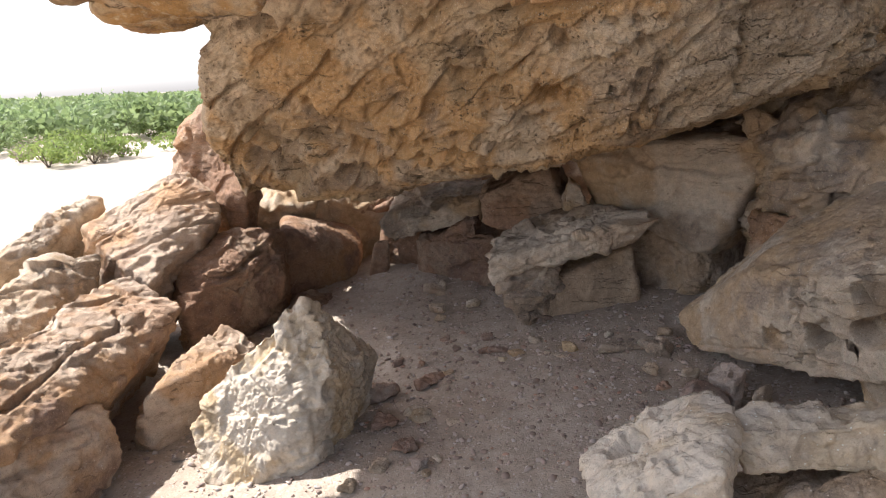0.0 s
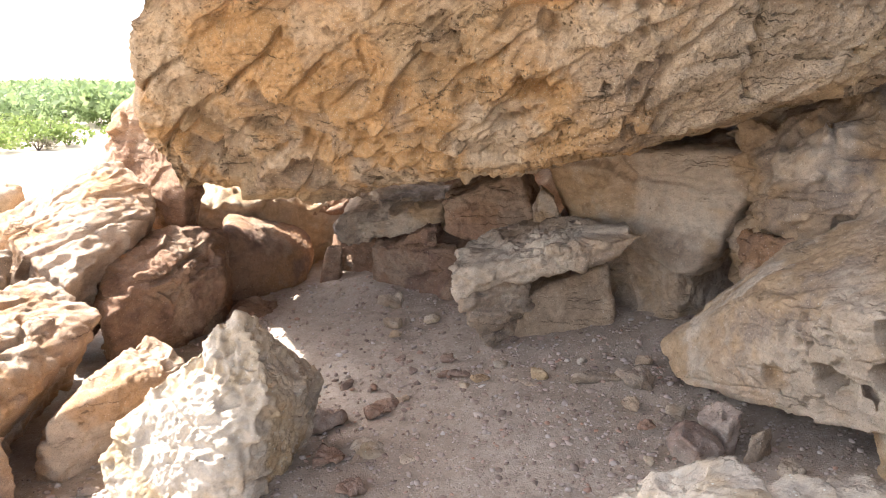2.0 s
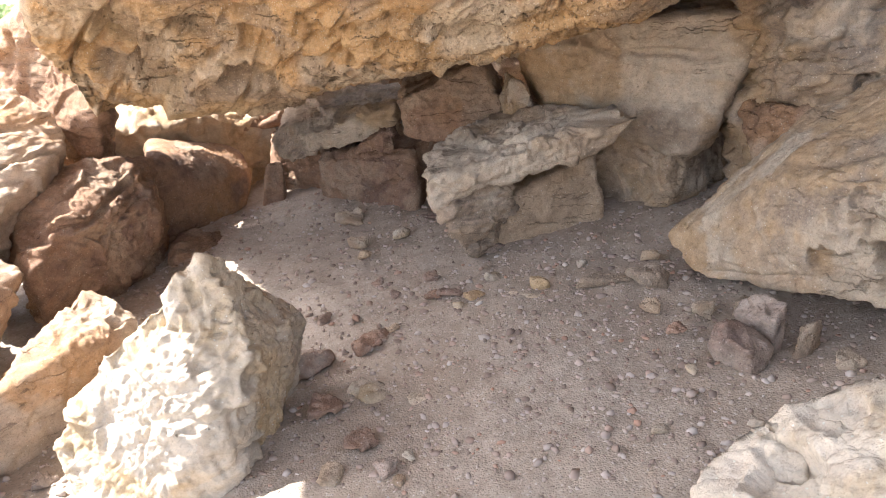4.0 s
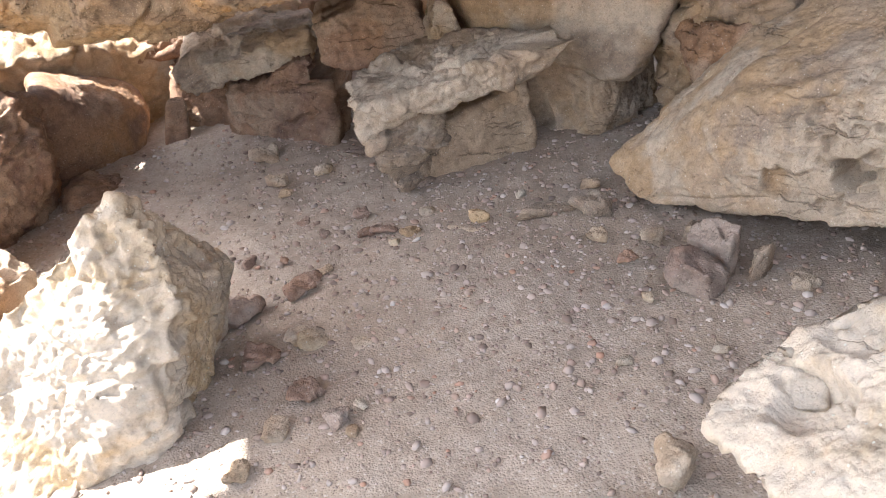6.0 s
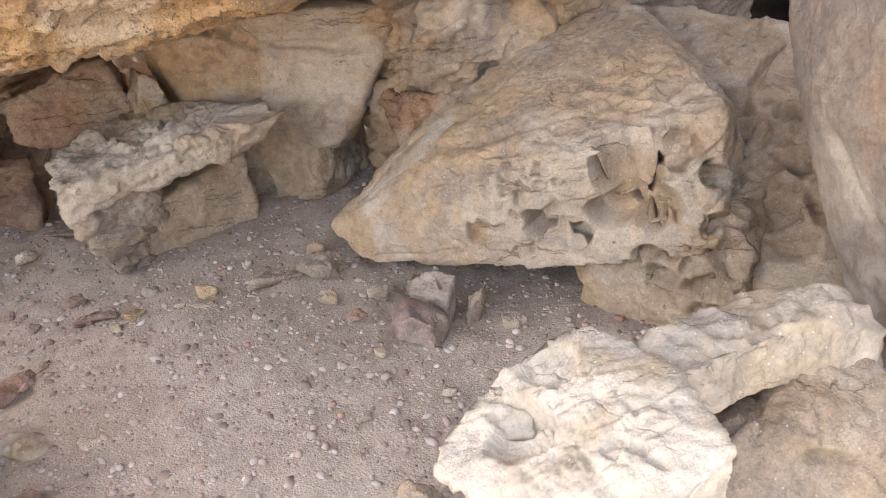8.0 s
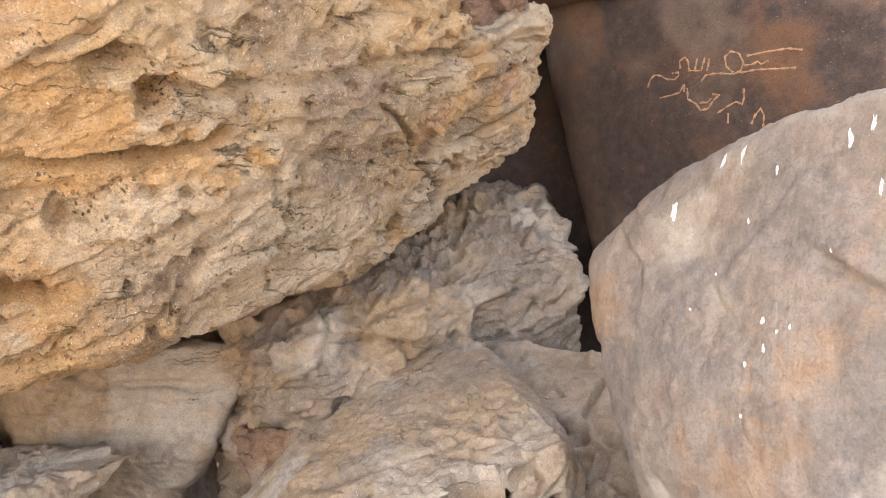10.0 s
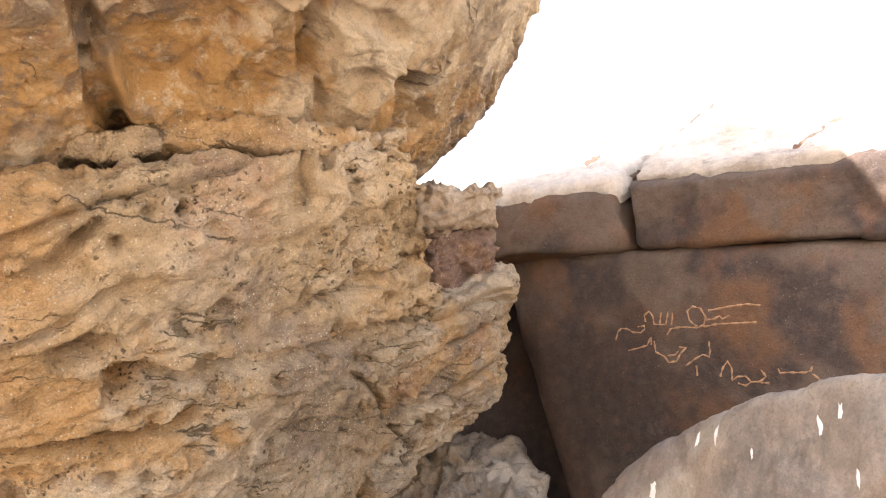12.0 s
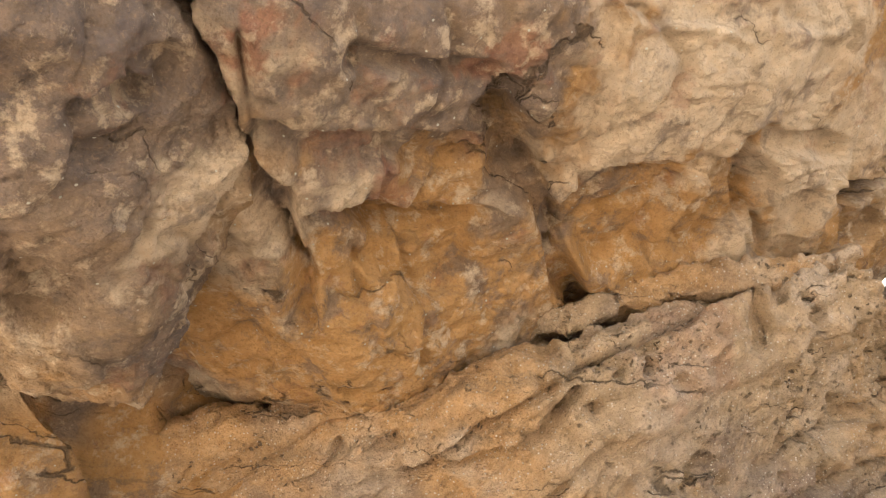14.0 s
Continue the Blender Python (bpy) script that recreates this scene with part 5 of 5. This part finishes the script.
brown_tree = tree_of(brown)
rng = np.random.RandomState(4)
SPLASHES = [(1.58, 2.08, 1.46, 0.02, 0.055), (1.50, 1.96, 1.57, 0.012, 0.04), (1.46, 1.90, 1.57, 0.012, 0.035), (1.44, 1.80, 1.52, 0.008, 0.02), (1.37, 1.64, 1.56, 0.012, 0.04), (1.35, 1.60, 1.58, 0.01, 0.04), (1.33, 1.58, 1.46, 0.008, 0.03),
            (1.36, 1.81, 1.21, 0.012, 0.012), (1.36, 1.80, 1.16, 0.009, 0.014), (1.37, 1.83, 1.12, 0.011, 0.011), (1.35, 1.77, 1.19, 0.007, 0.008), (1.34, 1.74, 1.20, 0.008, 0.008), (1.38, 1.85, 1.02, 0.007, 0.008), (1.31, 1.70, 0.82, 0.012, 0.008),
            (1.47, 1.93, 1.30, 0.006, 0.008), (1.33, 1.67, 1.35, 0.005, 0.01), (1.52, 2.0, 1.2, 0.005, 0.006), (1.40, 1.88, 1.42, 0.006, 0.012)]
for x, y, z, w, h in SPLASHES:
    w, h = 0.55 * w, 0.7 * h
    p, n, _, _ = brown_tree.find_nearest(Vector((x, y, z)))
    down = Vector((0, 0, -1)) - n * n.dot(Vector((0, 0, -1)))
    down.normalize()
    side = n.cross(down)
    ring, faces = [p + n * 0.004], []
    for i in range(14):
        a = i / 14 * math.tau
        r = 1 + 0.35 * rng.uniform(-1, 1)
        q_, nq, _, _ = brown_tree.find_nearest(p + side * math.cos(a) * w * r + down * math.sin(a) * h * r)
        ring.append(q_ - nq * 0.001)
        faces.append((0, 1 + i, 1 + (i + 1) % 14))
    me = mesh_of("dropping", np.array([tuple(v) for v in ring]), tris=np.array(faces))
    me.materials.append(GUANO)
    new("dropping", me).parent = brown

# ---------------------------------------------------------------- stones on the floor
def stone(x, y, w, l, h, turn, mat, label, name="loose_stone", seed=1, tints=(0.3, 0.2, 0.3), tip=0.0):
    r = np.random.RandomState(seed)
    z = float(floor_height(x, y))
    cs = []
    for k in range(13):
        a, e = r.uniform(0, math.tau), r.uniform(-1, 1)
        m = max(abs(math.cos(a)), abs(math.sin(a))) ** 0.6
        v = Vector((w * 0.5 * math.cos(a) / m * r.uniform(0.75, 1.05), l * 0.5 * math.sin(a) / m * r.uniform(0.75, 1.05), h * 0.5 * e))
        v = pose(0, 0, 0, tip * 20, tip * 12, turn) @ v
        cs.append((x + v.x, y + v.y, z + h * 0.3 + v.z))
    size = min(w, l)
    return rock(name, cs, mat, label, "stone", res=max(0.006, size / 16), sharp=14 if h > 0.15 else 24, lumps=(0.06 * size, size * 0.6), medium=(0.03 * size, size * 0.25), fine=(0.015 * size, size * 0.08), broken=(size * 0.5, 0.11 * size, None), seed=seed, tints=tints, group="stones on the floor")


RUDDY = rock_material("brown_red_stone", (0.29, 0.205, 0.155), (0.33, 0.20, 0.13), (0.22, 0.17, 0.14), (0.42, 0.36, 0.30), 0.6, 0.4)
FLOOR_STONES = [
    (1.10, 3.27, 0.22, 0.20, 0.20, 20, RUDDY, "squat red brown conglomerate block on the gravel"), (1.20, 3.38, 0.14, 0.22, 0.22, 10, RUDDY, "rough brown block leaning on another"),
    (1.32, 3.26, 0.13, 0.06, 0.20, 35, TAN, "thin pointed grey stone standing on the gravel"), (1.37, 3.13, 0.12, 0.09, 0.05, 70, TAN, "small flat grey stone on sand"),
    (0.63, 4.12, 0.10, 0.09, 0.09, 15, CREAM, "small yellowish stone on the gravel"), (0.84, 4.24, 0.06, 0.05, 0.05, 30, CREAM, "small white stone on gravel"),
    (0.87, 4.02, 0.26, 0.08, 0.06, -8, TAN, "flat elongated pale stone"), (1.03, 3.93, 0.16, 0.16, 0.13, 40, TAN, "grey broken stone by the slab's tip"),
    (-0.12, 3.97, 0.26, 0.14, 0.05, 15, RUDDY, "flat reddish stone half sunk in the gravel"), (-0.13, 3.60, 0.17, 0.19, 0.035, 30, CREAM, "flat pale stone sunk in the gravel"),
    (0.49, 4.66, 0.20, 0.12, 0.06, 5, RUDDY, "flat pinkish stone at the slab's foot"), (-0.15, 5.48, 0.19, 0.17, 0.14, 0, TAN, "rounded stone on the cave floor"),
    (-0.14, 5.08, 0.15, 0.09, 0.06, -10, TAN, "flat stone on the cave floor"), (0.10, 5.10, 0.10, 0.08, 0.07, 20, CREAM, "small tan stone on the cave floor"),
    (0.62, 2.60, 0.13, 0.13, 0.12, 25, TAN, "grey lump of stone beside the worn slab"), (-0.10, 3.15, 0.09, 0.07, 0.06, 40, RUDDY, "small reddish stone in the gravel"),
    (0.35, 4.16, 0.12, 0.07, 0.05, 25, TAN, "flat grey chip of stone"), (0.25, 4.24, 0.14, 0.08, 0.04, -5, RUDDY, "dark flat chip of stone"), (0.56, 4.06, 0.19, 0.07, 0.035, -25, TAN, "long flat chip of stone"),
    (1.12, 4.15, 0.09, 0.08, 0.06, 0, TAN, "grey stone by the slab's tip"), (-0.36, 3.90, 0.20, 0.17, 0.13, 20, RUDDY, "brown stone against the white boulder"), (0.46, 4.32, 0.09, 0.06, 0.05, 35, TAN, "small dark chip of stone"),
    (-0.17, 3.30, 0.13, 0.12, 0.05, 15, RUDDY, "dark flat stone in the gravel"), (-0.27, 3.17, 0.12, 0.10, 0.05, 60, TAN, "grey flat stone in the gravel"), (0.72, 3.02, 0.06, 0.05, 0.04, 10, TAN, "small grey pebble on gravel"),
    (0.92, 3.27, 0.05, 0.04, 0.04, 50, CREAM, "small white pebble on gravel"), (-0.28, 3.56, 0.13, 0.12, 0.05, 0, RUDDY, "flat pinkish stone in the gravel"), (0.05, 3.50, 0.12, 0.08, 0.03, 20, TAN, "flat chip sunk in the gravel"),
    (0.02, 4.36, 0.07, 0.05, 0.04, 70, RUDDY, "small dark stone on the floor"), (-0.05, 4.52, 0.06, 0.06, 0.05, 10, RUDDY, "small dark stone on the floor"), (-0.1, 4.9, 0.08, 0.06, 0.05, 30, TAN, "small grey stone on the floor"), (0.3, 5.2, 0.18, 0.09, 0.05, -20, RUDDY, "dark flat stone at the cave's back"),
    (-0.9, 2.95, 0.10, 0.09, 0.06, 30, CREAM, "pale sunlit stone by the white boulder"), (-1.25, 3.5, 0.10, 0.08, 0.07, 50, RUDDY, "small brown stone between boulders"), (-1.55, 4.35, 0.14, 0.12, 0.1, 20, RUDDY, "brown stone in the cleft"),
    (0.28, 4.12, 0.06, 0.05, 0.04, 0, CREAM, "white chip on the gravel floor"), (0.18, 4.26, 0.10, 0.07, 0.04, 50, RUDDY, "dark chip on the gravel floor"), (0.20, 4.45, 0.09, 0.06, 0.05, 15, RUDDY, "dark pebble on the gravel floor"),
    (-0.02, 4.05, 0.09, 0.05, 0.03, 35, TAN, "thin grey chip on gravel"), (-0.30, 4.25, 0.08, 0.07, 0.06, 25, RUDDY, "dark red stone on gravel"), (-0.15, 4.2, 0.06, 0.05, 0.05, 65, RUDDY, "dark red pebble on gravel"),
    (-0.02, 3.18, 0.05, 0.04, 0.03, 20, CREAM, "white chip on the gravel"), (-0.06, 3.08, 0.06, 0.04, 0.03, 80, TAN, "pale chip on the gravel"), (-0.38, 3.05, 0.08, 0.07, 0.05, 10, TAN, "grey stone in the gravel"), (0.98, 2.95, 0.06, 0.05, 0.04, 40, CREAM, "white pebble beside the slab"),
    (0.95, 3.72, 0.09, 0.08, 0.07, 20, TAN, "grey stone among the gravel"), (1.12, 3.62, 0.10, 0.09, 0.08, 80, TAN, "grey stone among the gravel"), (1.25, 3.55, 0.12, 0.09, 0.08, 10, TAN, "grey stone under the slab's edge"), (0.98, 3.52, 0.07, 0.07, 0.06, 45, RUDDY, "small brown stone on the floor"),
]
for k, (x, y, w, l, h, turn, mat, label) in enumerate(FLOOR_STONES):
    stone(x, y, w, l, h, turn, mat, label, "loose_stone", 300 + k, tip=0.4 if h > 0.09 else 0.15)


def gravel_bits():
    """Loose grit and small stones strewn over the floor, denser on the pale mound by the slabs."""
    r = np.random.RandomState(8)
    g = (1 + 5 ** 0.5) / 2
    ico = np.array([(-1, g, 0), (1, g, 0), (-1, -g, 0), (1, -g, 0), (0, -1, g), (0, 1, g), (0, -1, -g), (0, 1, -g), (g, 0, -1), (g, 0, 1), (-g, 0, -1), (-g, 0, 1)]) / math.hypot(1, g)
    bm = bmesh.new()
    vs = [bm.verts.new(c) for c in ico]
    bmesh.ops.convex_hull(bm, input=vs)
    bm.verts.index_update()
    tri = np.array([[v.index for v in f.verts] for f in bm.faces if len(f.verts) == 3])
    order = np.array([v.co[:] for v in bm.verts])
    bm.free()
    n = 13000
    x, y = r.uniform(-1.6, 1.9, n * 2), r.uniform(1.5, 6.2, n * 2)
    dens = 0.45 + 0.55 * np.exp(-((x - 0.75) ** 2 + (y - 3.6) ** 2) / 0.7)
    keep = r.uniform(0, 1, n * 2) < dens
    x, y = x[keep][:n], y[keep][:n]
    n = len(x)
    size = np.clip(0.0050 * np.exp(r.normal(0, 0.62, n)), 0.0025, 0.017)
    z = floor_height(x, y) + 0.018 * fbm(np.stack([x, y, 0 * x], 1), 0.5, 3, 5) + 0.006 * fbm(np.stack([x, y, 0 * x], 1), 0.07, 3, 6)
    sc = np.stack([size * r.uniform(0.7, 1.5, n), size * r.uniform(0.7, 1.3, n), size * r.uniform(0.35, 0.9, n)], 1)
    a = r.uniform(0, math.tau, n)
    wob = r.uniform(0.65, 1.25, (n, 12, 1))
    p = order[None] * wob * sc[:, None, :]
    tilt = r.uniform(-0.5, 0.5, n)
    c, s = np.cos(a)[:, None], np.sin(a)[:, None]
    ct, st = np.cos(tilt)[:, None], np.sin(tilt)[:, None]
    py = p[:, :, 1] * ct - p[:, :, 2] * st
    pz = p[:, :, 1] * st + p[:, :, 2] * ct
    px = p[:, :, 0]
    v = np.stack([px * c - py * s + x[:, None], px * s + py * c + y[:, None], pz + (z + 0.35 * sc[:, 2])[:, None]], -1).reshape(-1, 3)
    f = (tri[None] + (np.arange(n) * 12)[:, None, None]).reshape(-1, 3)
    return mesh_of("gravel", v, tris=f, shade=False)


def grit_material():
    m = bpy.data.materials.new("mixed_grit")
    m.use_nodes = True
    nt = m.node_tree
    bs = nt.nodes["Principled BSDF"]
    isl = nt.nodes.new("ShaderNodeNewGeometry").outputs["Random Per Island"]
    cr = nt.nodes.new("ShaderNodeValToRGB")
    el = cr.color_ramp.elements
    el[0].position, el[0].color = 0.0, (0.20, 0.15, 0.12, 1)
    el[1].position, el[1].color = 1.0, (0.55, 0.51, 0.46, 1)
    for pos, col in ((0.25, (0.32, 0.24, 0.19)), (0.5, (0.39, 0.32, 0.27)), (0.78, (0.45, 0.39, 0.34)), (0.9, (0.36, 0.21, 0.14))):
        e = el.new(pos)
        e.color = (*col, 1)
    nt.links.new(isl, cr.inputs[0])
    nt.links.new(cr.outputs[0], bs.inputs["Base Color"])
    bs.inputs["Roughness"].default_value = 0.9
    return m


gme = gravel_bits()
gme.materials.append(grit_material())
tagged(new("gravel", gme), "loose grey, brown and white gravel strewn over the floor", "gravel", kind="stuff")

# ---------------------------------------------------------------- scrub on the plain
def leaf_material(name, a, b):
    m = bpy.data.materials.new(name)
    m.use_nodes = True
    nt = m.node_tree
    bs = nt.nodes["Principled BSDF"]
    isl = nt.nodes.new("ShaderNodeNewGeometry").outputs["Random Per Island"]
    co = nt.nodes.new("ShaderNodeNewGeometry").outputs["Position"]
    c = mix(nt, isl, a, b)
    c = mix(nt, ramp(nt, noise_out(nt, co, 0.12, 3), 0.35, 0.65), c, tuple(0.5 * x + 0.5 * y for x, y in zip(a, (0.18, 0.22, 0.07))))
    nt.links.new(c, bs.inputs["Base Color"])
    bs.inputs["Roughness"].default_value = 0.7
    tr = nt.nodes.new("ShaderNodeBsdfTranslucent")
    nt.links.new(c, tr.inputs[0])
    ms = nt.nodes.new("ShaderNodeMixShader")
    ms.inputs[0].default_value = 0.5
    nt.links.new(bs.outputs[0], ms.inputs[1])
    nt.links.new(tr.outputs[0], ms.inputs[2])
    nt.links.new(ms.outputs[0], nt.nodes["Material Output"].inputs[0])
    return m


GREEN = leaf_material("acacia_leaves", (0.19, 0.26, 0.11), (0.28, 0.35, 0.17))
LIME = leaf_material("bright_scrub_leaves", (0.17, 0.24, 0.06), (0.27, 0.32, 0.09))
GREY = leaf_material("dry_scrub_twigs", (0.24, 0.19, 0.15), (0.33, 0.27, 0.21))
WOODY = plain("scrub_wood", (0.14, 0.10, 0.075), 0.9, 0.2, 20)


def crown_points(r, n, w, h):
    """Leaf clumps of a bush: several uneven lobes."""
    lobes = [(r.uniform(-0.5, 0.5) * w, r.uniform(-0.5, 0.5) * w, h * r.uniform(0.35, 0.8), r.uniform(0.25, 0.45)) for _ in range(9)]
    k = r.randint(0, 9, n)
    L = np.array(lobes)[k]
    d = r.normal(0, 1, (n, 3))
    d /= np.linalg.norm(d, axis=1, keepdims=True)
    d *= r.uniform(0.45, 1.0, (n, 1)) ** 0.5
    p = L[:, :3] + d * np.stack([L[:, 3] * w, L[:, 3] * w, L[:, 3] * h * 0.75], 1)
    p[:, 2] = np.maximum(p[:, 2], 0.08 * h)
    return p


def leaf_cloud(p, r, size):
    n = len(p)
    u = r.normal(0, 1, (n, 3))
    u /= np.linalg.norm(u, axis=1, keepdims=True)
    w = np.cross(u, r.normal(0, 1, (n, 3)))
    w /= np.linalg.norm(w, axis=1, keepdims=True)
    s = size * r.uniform(0.5, 1.3, (n, 1))
    v = np.stack([p - u * s, p + w * s * 0.55, p + u * s, p - w * s * 0.55], 1).reshape(-1, 3)
    return v, np.arange(4 * n).reshape(-1, 4)


def bush(name, label, w, h, n, leaf, mat, seed):
    r = np.random.RandomState(seed)
    top_ = tagged(new(name), label, "bush", "bushes at the plain's edge")
    v, f = leaf_cloud(crown_points(r, n, w, h), r, leaf)
    me = mesh_of("crown", v, f, shade=False)
    me.materials.append(mat)
    new("crown", me).parent = top_
    vs, fs = [], []
    for k in range(6):
        a = k / 6 * math.tau + r.uniform(-0.4, 0.4)
        tip_ = Vector((math.cos(a) * w * 0.4, math.sin(a) * w * 0.4, h * 0.7))
        o = len(vs)
        for t_, rad in ((0, 0.05), (0.5, 0.035), (1.0, 0.012)):
            c = tip_ * t_ + Vector((0, 0, 0.12 * h * math.sin(t_ * 3)))
            vs += [(c.x + rad * math.cos(b_), c.y + rad * math.sin(b_), c.z) for b_ in (0, 2.1, 4.2)]
        for s_ in (0, 3):
            fs += [(o + s_ + j, o + s_ + (j + 1) % 3, o + s_ + 3 + (j + 1) % 3, o + s_ + 3 + j) for j in range(3)]
    me = mesh_of("trunk", np.array(vs), np.array(fs))
    me.materials.append(WOODY)
    new("trunk", me).parent = top_
    return top_


kinds = [bush("green_bush", "bright green desert bush on the sand", 2.6, 1.7, 900, 0.12, LIME, 1), bush("dry_bush", "grey leafless bush on the sand", 1.8, 1.2, 700, 0.07, GREY, 2),
         bush("thorn_tree", "low spreading green thorn tree", 4.5, 3.0, 1300, 0.16, GREEN, 3)]
r2 = np.random.RandomState(12)


def at_range(dist, deg):
    return dist * -math.sin(radians(deg)), dist * math.cos(radians(deg))


spots = []
for k in range(46):
    deg = r2.uniform(8, 48)
    dist = 47 + 6 * r2.uniform(0, 1) + (0 if k < 22 else r2.uniform(4, 28)) - 0.12 * (deg - 28)
    spots.append((dist, deg, (1 if r2.uniform() < 0.4 else 0) if k < 22 else (2 if r2.uniform() < 0.45 else 0)))
first = [True] * 3
for dist, deg, kind in spots:
    x, y = at_range(dist, deg)
    m = Matrix.Translation((x, y, PLAIN - 0.1)) @ pose(0, 0, 0, 0, 0, r2.uniform(0, 360))
    s = r2.uniform(0.7, 1.25)
    if first[kind]:
        kinds[kind].matrix_basis = m
        first[kind] = False
    else:
        c = copy_thing(kinds[kind], m)
        c.scale = (s, s, s * r2.uniform(0.8, 1.1))
allv, allf, base = [], [], 0
for k in range(1500):
    dist = 66 * (10 ** r2.uniform(0, 0.95))
    x, y = at_range(dist, r2.uniform(5, 52))
    w, h = r2.uniform(3.5, 7), r2.uniform(2.2, 3.7)
    n = 110 if dist < 160 else 60
    v, f = leaf_cloud(crown_points(r2, n, w, h) + np.array((x, y, PLAIN)), r2, 0.34 if dist < 160 else 0.6)
    allv.append(v)
    allf.append(f + base)
    base += len(v)
wood = mesh_of("far_woods", np.concatenate(allv), np.concatenate(allf), shade=False)
wood.materials.append(GREEN)
tagged(new("far_woods", wood), "green thorn scrub stretching to the horizon", "woods", kind="stuff")
